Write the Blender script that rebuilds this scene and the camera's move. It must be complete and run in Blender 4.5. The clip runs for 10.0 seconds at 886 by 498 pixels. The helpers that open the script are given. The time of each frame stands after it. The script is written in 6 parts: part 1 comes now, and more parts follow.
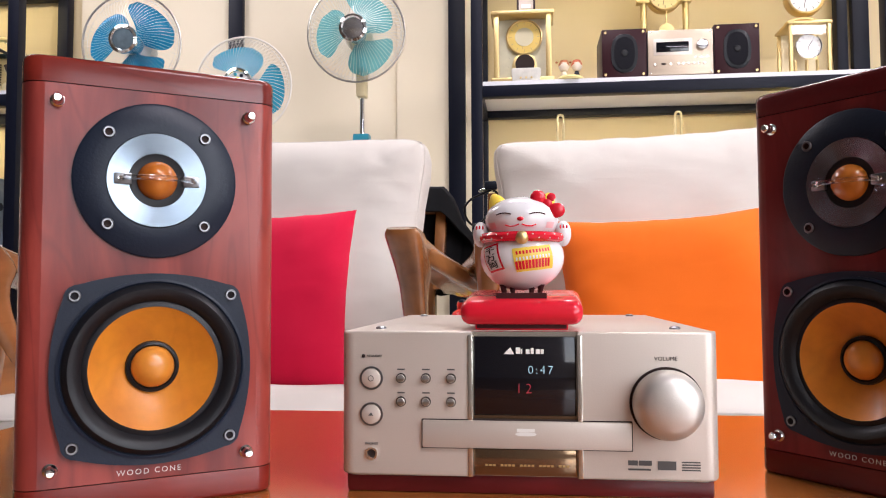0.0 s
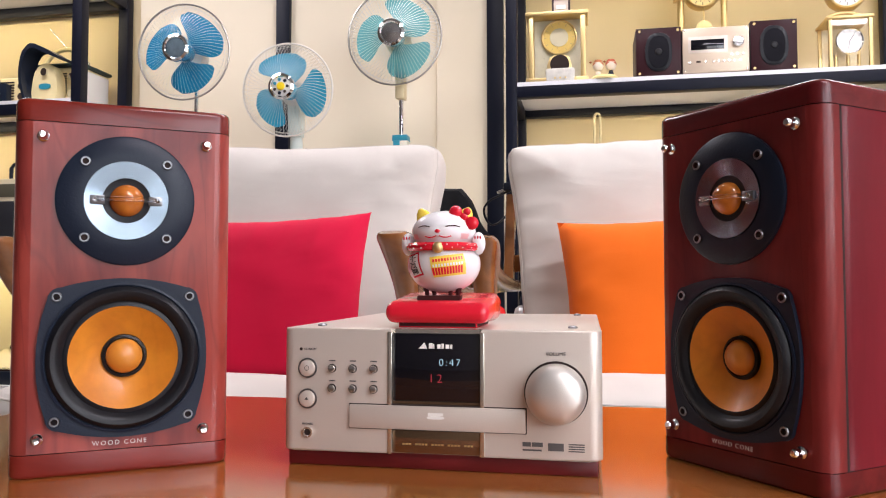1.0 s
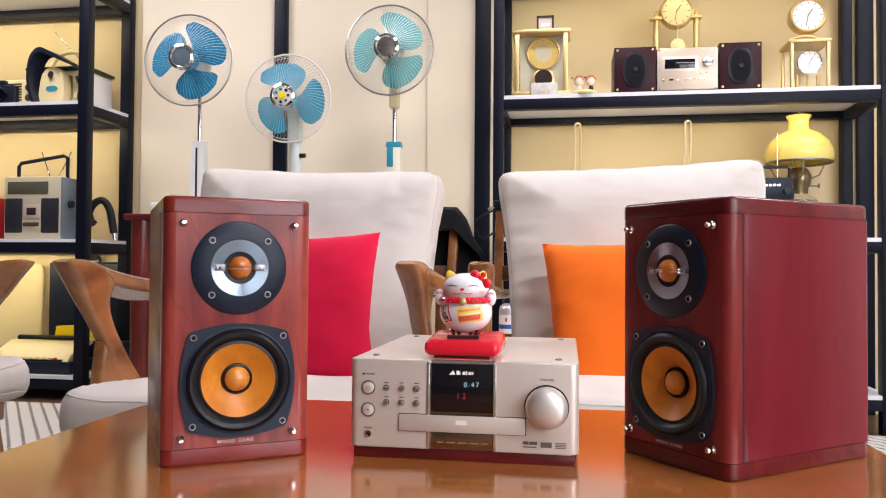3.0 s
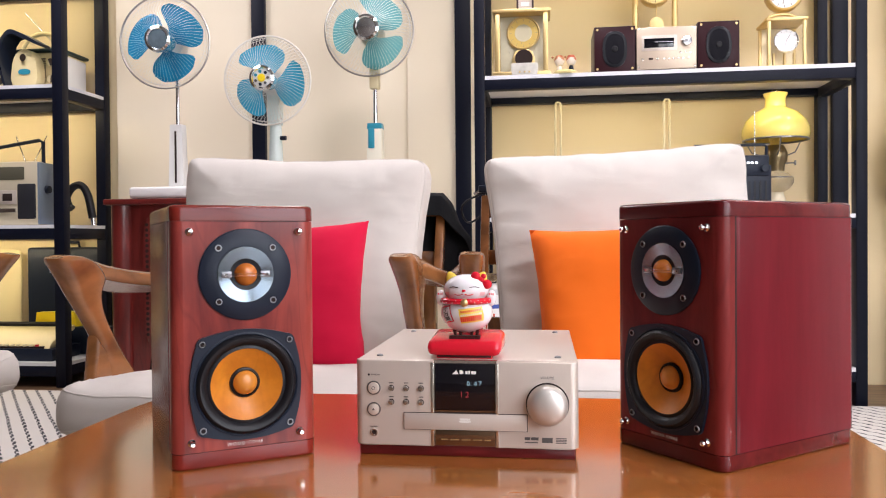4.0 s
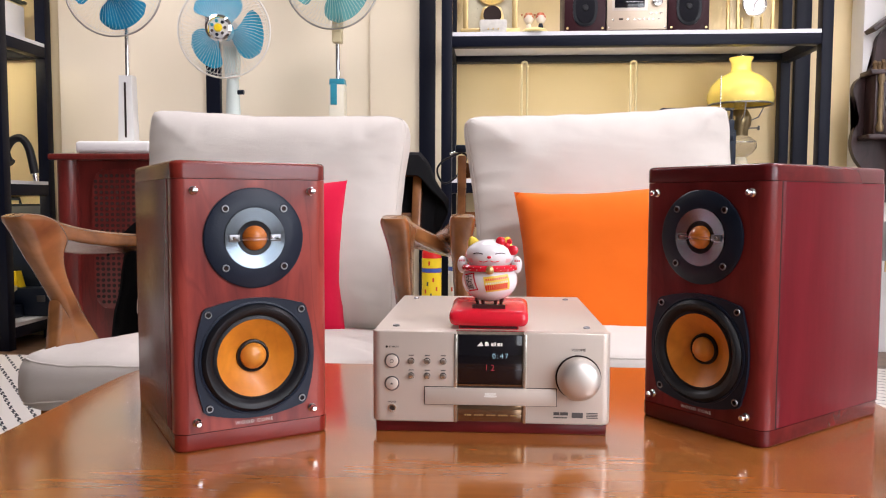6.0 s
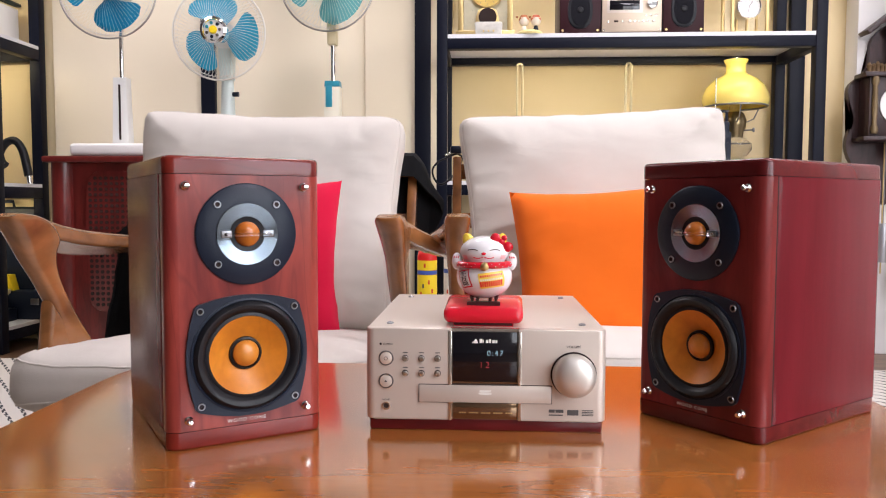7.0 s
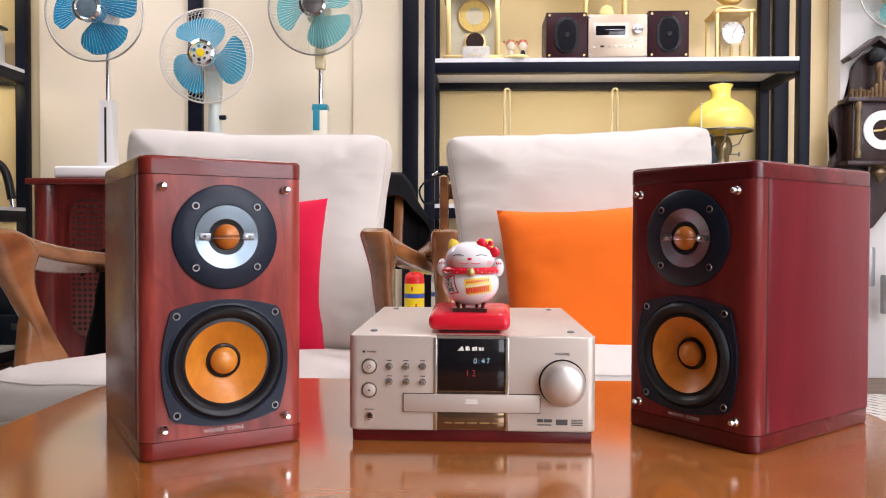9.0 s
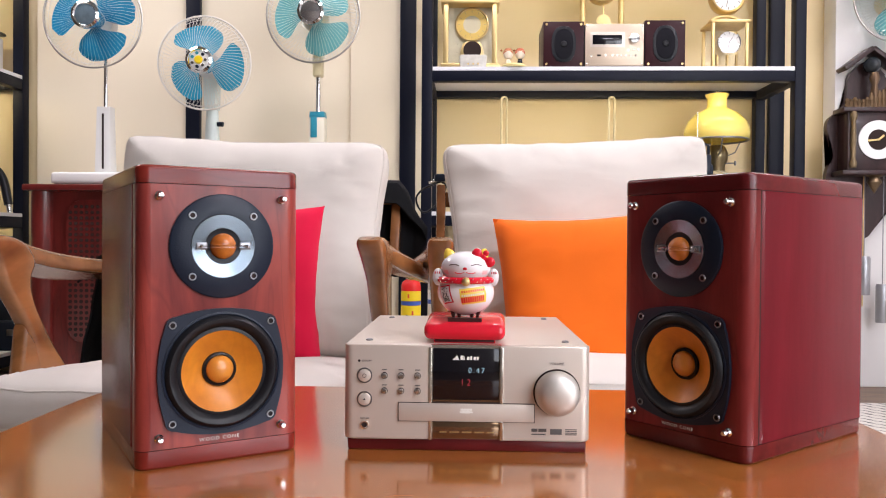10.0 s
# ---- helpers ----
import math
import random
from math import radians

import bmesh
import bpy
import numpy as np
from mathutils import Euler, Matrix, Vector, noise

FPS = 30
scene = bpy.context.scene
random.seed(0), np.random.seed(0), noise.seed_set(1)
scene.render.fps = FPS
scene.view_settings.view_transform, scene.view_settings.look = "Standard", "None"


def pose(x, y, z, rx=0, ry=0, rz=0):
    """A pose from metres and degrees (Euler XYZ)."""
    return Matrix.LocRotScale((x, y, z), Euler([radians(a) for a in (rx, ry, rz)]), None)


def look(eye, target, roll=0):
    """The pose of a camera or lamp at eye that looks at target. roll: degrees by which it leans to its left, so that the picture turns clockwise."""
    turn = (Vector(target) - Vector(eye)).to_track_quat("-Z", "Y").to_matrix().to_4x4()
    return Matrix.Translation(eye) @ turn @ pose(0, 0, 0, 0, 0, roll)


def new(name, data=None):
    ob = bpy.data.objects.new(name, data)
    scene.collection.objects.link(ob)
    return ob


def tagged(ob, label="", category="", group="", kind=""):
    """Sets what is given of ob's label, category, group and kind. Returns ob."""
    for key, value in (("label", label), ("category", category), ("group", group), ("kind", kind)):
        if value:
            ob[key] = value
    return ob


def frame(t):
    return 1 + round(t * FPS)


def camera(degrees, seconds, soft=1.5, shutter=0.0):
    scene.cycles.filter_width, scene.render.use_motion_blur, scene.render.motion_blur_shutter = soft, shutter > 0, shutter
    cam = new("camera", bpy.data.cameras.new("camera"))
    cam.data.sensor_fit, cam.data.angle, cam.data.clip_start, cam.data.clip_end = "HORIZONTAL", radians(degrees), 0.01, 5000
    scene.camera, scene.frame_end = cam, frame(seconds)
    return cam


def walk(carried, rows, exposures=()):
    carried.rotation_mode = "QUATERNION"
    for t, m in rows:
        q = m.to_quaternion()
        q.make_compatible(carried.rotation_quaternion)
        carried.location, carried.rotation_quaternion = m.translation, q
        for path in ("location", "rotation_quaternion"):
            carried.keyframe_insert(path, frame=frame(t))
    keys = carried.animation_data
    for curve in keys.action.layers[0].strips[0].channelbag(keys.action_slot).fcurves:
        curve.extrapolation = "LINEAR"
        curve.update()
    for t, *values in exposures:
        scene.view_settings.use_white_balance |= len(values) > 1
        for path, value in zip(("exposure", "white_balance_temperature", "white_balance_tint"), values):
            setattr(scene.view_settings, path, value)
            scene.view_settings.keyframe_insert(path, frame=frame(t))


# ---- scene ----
cam = camera(60.3, 10.0, 1.1)
METRES, EYE, TILT, LEAN, TURN = 0.65, 0.57, 0.0, 0.0, 6.2
ROWS = [
    (0.0, 0.0, 0.0, 0.0, 0.01, 2.84, 0.25),
    (0.5, 0.1041, -0.0003, 0.0195, 3.19, 2.69, 0.33),
    (1.0, 0.1544, -0.1112, 0.009, 4.59, 2.49, 0.03),
    (1.5, 0.1456, -0.2474, -0.0125, 4.57, 3.12, -0.43),
    (2.0, 0.1473, -0.343, 0.0121, 4.09, 2.75, -0.8),
    (3.5, 0.0926, -0.485, 0.1361, 2.29, 0.32, 0.09),
    (4.0, 0.0734, -0.4898, 0.1527, 1.32, -0.71, 0.46),
    (4.5, 0.0266, -0.4377, 0.2, 0.09, -1.83, 0.5),
    (5.0, -0.0198, -0.3902, 0.2252, -1.37, -3.15, 0.23),
    (5.5, -0.0497, -0.3999, 0.1842, -2.3, -3.69, -0.08),
    (7.0, -0.0459, -0.3914, 0.1435, -3.05, -3.37, -0.14),
    (7.5, -0.047, -0.3867, 0.1398, -3.09, -2.99, 0.01),
    (8.0, -0.047, -0.3811, 0.1223, -3.3, -2.4, 0.05),
    (8.5, -0.0465, -0.3676, 0.1079, -3.65, -1.71, -0.03),
    (9.0, -0.0401, -0.3666, 0.1063, -3.94, -1.18, -0.19),
    (9.5, -0.0395, -0.3698, 0.1093, -4.12, -0.84, -0.35),
    (10.0, -0.0383, -0.3733, 0.1109, -4.16, -0.67, -0.42),
]
walk(cam, [(t, pose(0, 0, EYE, TILT, LEAN, TURN) @ pose(METRES * x, METRES * y, METRES * z, 90 + pitch, roll, yaw)) for t, x, y, z, yaw, pitch, roll in ROWS])

# ---- light and exposure ----
scene.view_settings.exposure = 0.27
world = bpy.data.worlds.new("world")
scene.world = world
world.use_nodes = True
wn = world.node_tree
sky = wn.nodes.new("ShaderNodeTexSky")
sky.sky_type = "NISHITA"
sky.sun_disc = False
sky.sun_elevation, sky.sun_rotation = radians(40), radians(200)
wn.links.new(sky.outputs[0], wn.nodes["Background"].inputs[0])
wn.nodes["Background"].inputs[1].default_value = 0.12


def area_lamp(name, eye, target, sx, sy, watts, colour):
    data = bpy.data.lights.new(name, "AREA")
    data.shape, data.size, data.size_y, data.energy, data.color = "RECTANGLE", sx, sy, watts, colour
    ob = new(name, data)
    ob.matrix_world = look(eye, target)
    return ob


# unseen daylight: added window behind the camera, assumed side window; faintly magenta ceiling panels
area_lamp("unseen_window_light", (2.05, -3.06, 1.55), (2.05, 3, 1.2), 1.5, 1.8, 26, (0.92, 0.93, 1.0))
area_lamp("side_window_light", (2.96, -1.5, 1.55), (0, -0.9, 1.2), 2.4, 1.7, 72, (0.89, 0.92, 1.0))
for lx, ly in ((-2.2, 2.2), (0.0, 1.75), (2.0, 1.75)):
    area_lamp("panel_light", (lx, ly, 2.76), (lx, ly, 0), 1.1, 0.28, 29, (0.98, 0.91, 1.0))
# unseen panels shifted aside to light the first loudspeaker's front
for lx in (1.3, 2.5):
    area_lamp("panel_light", (lx, -0.9, 2.76), (lx, -0.9, 0), 1.1, 0.28, 33, (0.98, 0.91, 1.0))
# warm strip lights, unseen, assumed under the shelf boards to brighten the bays
for cx, wide, sy, zs in ((0.57, 1.36, 2.92, (1.312, 1.917)), (-2.87, 1.38, 3.0, (0.719, 1.365, 1.947))):
    for z in zs:
        area_lamp("assumed_strip_light", (cx, sy, z), (cx, sy + 0.35, z - 0.35), wide, 0.02, 1.9 if cx > 0 else 3.0, (1.0, 0.84, 0.54))


# ---- materials ----
def principled(name, colour, rough=0.5, metal=0.0, coat=0.0, trans=0.0, ior=1.45, alpha=1.0, spec=0.5):
    m = bpy.data.materials.new(name)
    m.use_nodes = True
    b = m.node_tree.nodes["Principled BSDF"]
    b.inputs["Base Color"].default_value = (*colour, 1)
    b.inputs["Roughness"].default_value = rough
    b.inputs["Metallic"].default_value = metal
    b.inputs["Coat Weight"].default_value = coat
    b.inputs["Coat Roughness"].default_value = 0.12
    b.inputs["Transmission Weight"].default_value = trans
    b.inputs["IOR"].default_value = ior
    b.inputs["Alpha"].default_value = alpha
    b.inputs["Specular IOR Level"].default_value = spec
    return m


def node(m, kind, **inputs):
    n = m.node_tree.nodes.new(kind)
    for k, v in inputs.items():
        n.inputs[k.replace("_", " ")].default_value = v
    return n


def wire(m, a, b):
    m.node_tree.links.new(a, b)


def coords(m, scale):
    tc, mp = node(m, "ShaderNodeTexCoord"), node(m, "ShaderNodeMapping")
    mp.inputs["Scale"].default_value = scale
    wire(m, tc.outputs["Object"], mp.inputs[0])
    return mp.outputs[0]


def worn(name, colour, rough=0.5, metal=0.0, vary=0.12, grain=60.0, bump=0.15, blotch=4.0, **more):
    """Plain surface with blotches, fine grain and slight relief."""
    m = principled(name, colour, rough, metal, **more)
    b = m.node_tree.nodes["Principled BSDF"]
    big = node(m, "ShaderNodeTexNoise", Scale=blotch, Detail=4.0)
    fine = node(m, "ShaderNodeTexNoise", Scale=grain, Detail=3.0)
    co = coords(m, (1, 1, 1))
    wire(m, co, big.inputs["Vector"])
    wire(m, co, fine.inputs["Vector"])
    mix = node(m, "ShaderNodeMix")
    mix.data_type = "RGBA"
    mix.inputs["A"].default_value = (*[c * (1 - vary) for c in colour], 1)
    mix.inputs["B"].default_value = (*[min(1, c * (1 + vary)) for c in colour], 1)
    wire(m, big.outputs[0], mix.inputs["Factor"])
    wire(m, mix.outputs["Result"], b.inputs["Base Color"])
    rr = node(m, "ShaderNodeMapRange")
    rr.inputs["To Min"].default_value, rr.inputs["To Max"].default_value = rough * 0.8, min(1, rough * 1.2)
    wire(m, fine.outputs[0], rr.inputs[0])
    wire(m, rr.outputs[0], b.inputs["Roughness"])
    bp = node(m, "ShaderNodeBump", Strength=bump, Distance=0.002)
    wire(m, fine.outputs[0], bp.inputs["Height"])
    wire(m, bp.outputs[0], b.inputs["Normal"])
    return m


def timber(name, light, dark, stretch, rings=1.0, rough=0.3, coat=0.3, bump=0.05, vein_depth=0.35):
    """Wood: grain drawn out along one axis, with darker veins."""
    m = principled(name, light, rough, coat=coat)
    b = m.node_tree.nodes["Principled BSDF"]
    co = coords(m, stretch)
    broad = node(m, "ShaderNodeTexNoise", Scale=6.0 * rings, Detail=5.0, Distortion=0.9)
    fine = node(m, "ShaderNodeTexNoise", Scale=45.0 * rings, Detail=4.0)
    vein = node(m, "ShaderNodeTexNoise", Scale=3.0 * rings, Detail=2.0, Distortion=0.5)
    for n in (broad, fine, vein):
        wire(m, co, n.inputs["Vector"])
    ramp = node(m, "ShaderNodeValToRGB")
    ramp.color_ramp.elements[0].position, ramp.color_ramp.elements[0].color = 0.35, (*dark, 1)
    ramp.color_ramp.elements[1].position, ramp.color_ramp.elements[1].color = 0.62, (*light, 1)
    wire(m, broad.outputs[0], ramp.inputs[0])
    # thin dark contour lines of the grain
    mul = node(m, "ShaderNodeMath")
    mul.operation = "MULTIPLY"
    mul.inputs[1].default_value = 9.0
    wire(m, vein.outputs[0], mul.inputs[0])
    fr = node(m, "ShaderNodeMath")
    fr.operation = "PINGPONG"
    fr.inputs[1].default_value = 0.5
    wire(m, mul.outputs[0], fr.inputs[0])
    line = node(m, "ShaderNodeMapRange")
    line.inputs["From Min"].default_value, line.inputs["From Max"].default_value = 0.0, 0.09
    line.inputs["To Min"].default_value, line.inputs["To Max"].default_value = vein_depth, 0.0
    wire(m, fr.outputs[0], line.inputs[0])
    mix = node(m, "ShaderNodeMix")
    mix.data_type = "RGBA"
    mix.inputs["B"].default_value = (*[c * 0.55 for c in dark], 1)
    wire(m, line.outputs[0], mix.inputs["Factor"])
    wire(m, ramp.outputs[0], mix.inputs["A"])
    fm = node(m, "ShaderNodeMix")
    fm.data_type, fm.blend_type = "RGBA", "MULTIPLY"
    fm.inputs["Factor"].default_value = 0.22
    wire(m, mix.outputs["Result"], fm.inputs["A"])
    wire(m, fine.outputs[0], fm.inputs["B"])
    wire(m, fm.outputs["Result"], b.inputs["Base Color"])
    bp = node(m, "ShaderNodeBump", Strength=bump, Distance=0.001)
    wire(m, fine.outputs[0], bp.inputs["Height"])
    wire(m, bp.outputs[0], b.inputs["Normal"])
    return m


def cloth(name, colour, weave=900.0, crease=7.0, rough=0.9, bump=0.35):
    m = principled(name, colour, rough, spec=0.2)
    b = m.node_tree.nodes["Principled BSDF"]
    b.inputs["Sheen Weight"].default_value = 0.05
    co = coords(m, (1, 1, 1))
    wv = node(m, "ShaderNodeTexNoise", Scale=weave, Detail=2.0)
    cr = node(m, "ShaderNodeTexNoise", Scale=crease, Detail=2.5, Distortion=0.2)
    for n in (wv, cr):
        wire(m, co, n.inputs["Vector"])
    mix = node(m, "ShaderNodeMix")
    mix.data_type = "RGBA"
    mix.inputs["A"].default_value = (*[c * 0.94 for c in colour], 1)
    mix.inputs["B"].default_value = (*[min(1, c * 1.06) for c in colour], 1)
    wire(m, cr.outputs[0], mix.inputs["Factor"])
    wire(m, mix.outputs["Result"], b.inputs["Base Color"])
    # drawn-out wrinkles across the cloth
    fold = node(m, "ShaderNodeTexNoise", Scale=1.0, Detail=3.0, Distortion=1.1)
    wire(m, coords(m, (6, 6, 19)), fold.inputs["Vector"])
    b0 = node(m, "ShaderNodeBump", Strength=bump * 1.1, Distance=0.008)
    wire(m, fold.outputs[0], b0.inputs["Height"])
    b1 = node(m, "ShaderNodeBump", Strength=bump, Distance=0.02)
    wire(m, b0.outputs[0], b1.inputs["Normal"])
    b2 = node(m, "ShaderNodeBump", Strength=0.5, Distance=0.0012)
    wire(m, cr.outputs[0], b1.inputs["Height"])
    wire(m, wv.outputs[0], b2.inputs["Height"])
    wire(m, b1.outputs[0], b2.inputs["Normal"])
    wire(m, b2.outputs[0], b.inputs["Normal"])
    return m


def glow(name, colour, strength):
    m = principled(name, (0.02, 0.02, 0.02), 0.4)
    b = m.node_tree.nodes["Principled BSDF"]
    b.inputs["Emission Color"].default_value = (*colour, 1)
    b.inputs["Emission Strength"].default_value = strength
    return m


M_WALL = worn("cream_wall_paint", (0.79, 0.70, 0.535), 0.75, vary=0.03, grain=220, bump=0.12, blotch=1.5)
M_YELLOW = worn("yellow_bay_wall", (0.74, 0.605, 0.36), 0.75, vary=0.03, grain=220, bump=0.12, blotch=1.5)
M_WHITEWALL = worn("white_wall_paint", (0.8, 0.79, 0.78), 0.7, vary=0.03, grain=200, bump=0.1, blotch=1.5)
# walls and ceiling out of view, kept dim to cut bounced light
M_UNSEENTAUPE = worn("unseen_wall_taupe", (0.24, 0.21, 0.19), 0.8, vary=0.04, grain=200, bump=0.1, blotch=1.5)
M_UNSEENDARK = timber("unseen_wall_dark", (0.09, 0.055, 0.035), (0.06, 0.035, 0.022), (3, 3, 0.6), rough=0.5, coat=0.0)
M_CEIL = worn("unseen_ceiling_grey", (0.26, 0.255, 0.25), 0.85, vary=0.02, grain=150, bump=0.1)
M_FLOOR = timber("floor_boards", (0.2, 0.115, 0.06), (0.1, 0.055, 0.03), (0.6, 6, 6), rough=0.4, coat=0.1)
M_IRON = worn("black_powder_coat", (0.0045, 0.006, 0.014), 0.42, vary=0.2, grain=400, bump=0.1, spec=0.2)
M_SHELFWHITE = worn("white_shelf_board", (0.72, 0.72, 0.74), 0.35, vary=0.03, grain=80, bump=0.04)
M_TABLE = timber("varnished_table_wood", (0.45, 0.155, 0.034), (0.36, 0.115, 0.024), (0.7, 5, 5), rings=0.7, rough=0.13, coat=1.0, bump=0.015, vein_depth=0.1)
M_TABLE.node_tree.nodes["Principled BSDF"].inputs["Specular IOR Level"].default_value = 0.8
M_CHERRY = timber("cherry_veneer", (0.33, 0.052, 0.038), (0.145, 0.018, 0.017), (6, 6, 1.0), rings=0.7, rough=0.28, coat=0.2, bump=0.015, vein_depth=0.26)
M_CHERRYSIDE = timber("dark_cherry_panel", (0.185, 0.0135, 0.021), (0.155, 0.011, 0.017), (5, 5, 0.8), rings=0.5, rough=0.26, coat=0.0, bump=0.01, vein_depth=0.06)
M_CHERRYFOOT = timber("cherry_plinth", (0.27, 0.026, 0.018), (0.17, 0.015, 0.011), (1, 5, 5), rings=0.7, rough=0.26, coat=0.3, bump=0.02, vein_depth=0.12)
M_CHERRYCAP = timber("cherry_cap", (0.22, 0.022, 0.013), (0.15, 0.014, 0.009), (1, 5, 5), rings=0.7, rough=0.26, coat=0.25, bump=0.02)
# darker, more purple copy of the cherry: the second loudspeaker's shade in its colour
M_SHADECHERRY = timber("shaded_cherry_veneer", (0.22, 0.027, 0.025), (0.115, 0.012, 0.013), (6, 6, 1.0), rings=0.7, rough=0.28, coat=0.12, bump=0.015, vein_depth=0.2)
# same shading for its trim; also the receiver base's own dark red
M_DARKSHADETRIM = timber("dark_red_and_shade_trim", (0.15, 0.013, 0.014), (0.10, 0.009, 0.010), (1, 5, 5), rings=0.7, rough=0.26, coat=0.2, bump=0.02, vein_depth=0.12)
for m_, level in ((M_CHERRYCAP, 0.35), (M_CHERRY, 0.3), (M_CHERRYSIDE, 0.25), (M_SHADECHERRY, 0.25), (M_DARKSHADETRIM, 0.3)):
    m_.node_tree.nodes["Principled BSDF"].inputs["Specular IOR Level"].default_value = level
M_SEAM = principled("dark_seam", (0.02, 0.008, 0.006), 0.8)
# blue in this black stands in for the window's reflection
M_BLACKPL = worn("black_plastic", (0.010, 0.015, 0.028), 0.36, vary=0.15, grain=500, bump=0.08, spec=0.3)
M_RUBBER = worn("black_rubber", (0.008, 0.008, 0.010), 0.4, vary=0.15, grain=300, bump=0.05, spec=0.35)
M_CONE = timber("wood_cone", (0.74, 0.26, 0.02), (0.58, 0.18, 0.014), (2, 2, 2), rings=1.5, rough=0.42, coat=0.08, bump=0.03, vein_depth=0.12)
M_CONEDOME = timber("wood_dome", (0.62, 0.19, 0.022), (0.45, 0.115, 0.013), (3, 3, 3), rings=1.2, rough=0.22, coat=0.5, bump=0.02)
M_DUSTCAP = timber("wood_cap", (0.76, 0.30, 0.04), (0.62, 0.21, 0.026), (3, 3, 3), rings=1.2, rough=0.3, coat=0.3, bump=0.02, vein_depth=0.15)
M_STEEL = principled("polished_steel", (0.78, 0.78, 0.78), 0.12, 1.0)
M_CHROME = principled("chrome", (0.85, 0.86, 0.87), 0.06, 1.0)
M_GOLD = worn("brass_gilt", (0.68, 0.51, 0.23), 0.42, 0.85, vary=0.08, grain=90, bump=0.04)
M_SILVERRING = principled("brushed_ring", (0.24, 0.29, 0.34), 0.22, 1.0)
M_SILVERRING.node_tree.nodes["Principled BSDF"].inputs["Anisotropic"].default_value = 0.95
M_SILVERRING.node_tree.nodes["Principled BSDF"].inputs["Anisotropic Rotation"].default_value = 0.25
tangent = node(M_SILVERRING, "ShaderNodeTangent")
tangent.direction_type, tangent.axis = "RADIAL", "Y"
wire(M_SILVERRING, tangent.outputs[0], M_SILVERRING.node_tree.nodes["Principled BSDF"].inputs["Tangent"])
M_CHAMP = worn("champagne_aluminium", (0.66, 0.58, 0.505), 0.38, 0.4, vary=0.03, grain=900, bump=0.06, blotch=2)
M_CHAMPDARK = principled("champagne_edge", (0.7, 0.66, 0.58), 0.2, 0.9)
M_BROWNMIRROR = principled("bronze_mirror", (0.3, 0.2, 0.12), 0.12, 0.9)
M_DISPLAY = principled("display_glass", (0.004, 0.004, 0.007), 0.06, coat=0.3)
M_CYAN = glow("display_digits", (0.55, 0.85, 1.0), 0.75)
M_RED = glow("display_red_digits", (1.0, 0.04, 0.08), 0.35)
M_PRINT = principled("grey_print", (0.1, 0.09, 0.085), 0.6)
M_PALEPRINT = principled("pale_print", (0.85, 0.82, 0.76), 0.45, 0.0)
M_WHITECLOTH = cloth("off_white_linen", (0.63, 0.585, 0.53), crease=9, bump=0.17)
M_REDCLOTH = cloth("crimson_linen", (0.6, 0.008, 0.045), bump=0.12)
M_ORANGECLOTH = cloth("orange_linen", (0.86, 0.16, 0.012), bump=0.12)
M_WALNUT = timber("walnut_frame", (0.35, 0.142, 0.046), (0.18, 0.07, 0.023), (3, 0.8, 2), rings=0.7, rough=0.26, coat=0.4, vein_depth=0.1)
M_GLASS = principled("clear_glass", (1, 1, 1), 0.02, trans=1.0, ior=1.45)


# ---- mesh building ----
def part(name, bm, material, parent=None, label="", smooth=40):
    me = bpy.data.meshes.new(name)
    bmesh.ops.recalc_face_normals(bm, faces=bm.faces[:])
    bm.to_mesh(me)
    bm.free()
    for m in material if isinstance(material, (list, tuple)) else (material,):
        me.materials.append(m)
    if smooth:
        me.polygons.foreach_set("use_smooth", [True] * len(me.polygons))
        me.set_sharp_from_angle(angle=radians(smooth))
    ob = new(name, me)
    if parent:
        ob.parent = parent
    if label:
        ob["label"] = label
    return ob


def thing(name, m, label, category, group="", kind=""):
    ob = new(name)
    ob.empty_display_size = 0.05
    ob.matrix_basis = m
    return tagged(ob, label, category, group, kind)


def box(bm, lo, hi, bevel=0.0, seg=2, only=None):
    g = bmesh.ops.create_cube(bm, size=1)
    vs = g["verts"]
    for v in vs:
        v.co = Vector([lo[i] + (v.co[i] + 0.5) * (hi[i] - lo[i]) for i in range(3)])
    if bevel:
        es = {e for v in vs for e in v.link_edges}
        if only is not None:
            es = {e for e in es if abs((e.verts[0].co - e.verts[1].co).normalized()[only]) > 0.9}
        bmesh.ops.bevel(bm, geom=list(es), offset=bevel, segments=seg, profile=0.5, affect="EDGES")
    return bm


def B(lo, hi, bevel=0.0, seg=2, only=None):
    return box(bmesh.new(), lo, hi, bevel, seg, only)


def lathe(bm, profile, seg=32, m=None, mats=None, close=False):
    """Turns (radius, height) pairs round z, then moves the result by m."""
    m = m or Matrix()
    rings = []
    for r, z in profile:
        if r < 1e-6:
            rings.append([bm.verts.new(m @ Vector((0, 0, z)))])
        else:
            rings.append([bm.verts.new(m @ Vector((r * math.cos(2 * math.pi * k / seg), r * math.sin(2 * math.pi * k / seg), z))) for k in range(seg)])
    for i in range(len(rings) - 1):
        a, b = rings[i], rings[i + 1]
        for k in range(seg):
            k2 = (k + 1) % seg
            if len(a) == 1 and len(b) == 1:
                continue
            if len(a) == 1:
                f = bm.faces.new((a[0], b[k2], b[k]))
            elif len(b) == 1:
                f = bm.faces.new((a[k], a[k2], b[0]))
            else:
                f = bm.faces.new((a[k], a[k2], b[k2], b[k]))
            if mats:
                f.material_index = mats[i]
    return bm


def Lathe(profile, seg=32, m=None, mats=None):
    return lathe(bmesh.new(), profile, seg, m, mats)


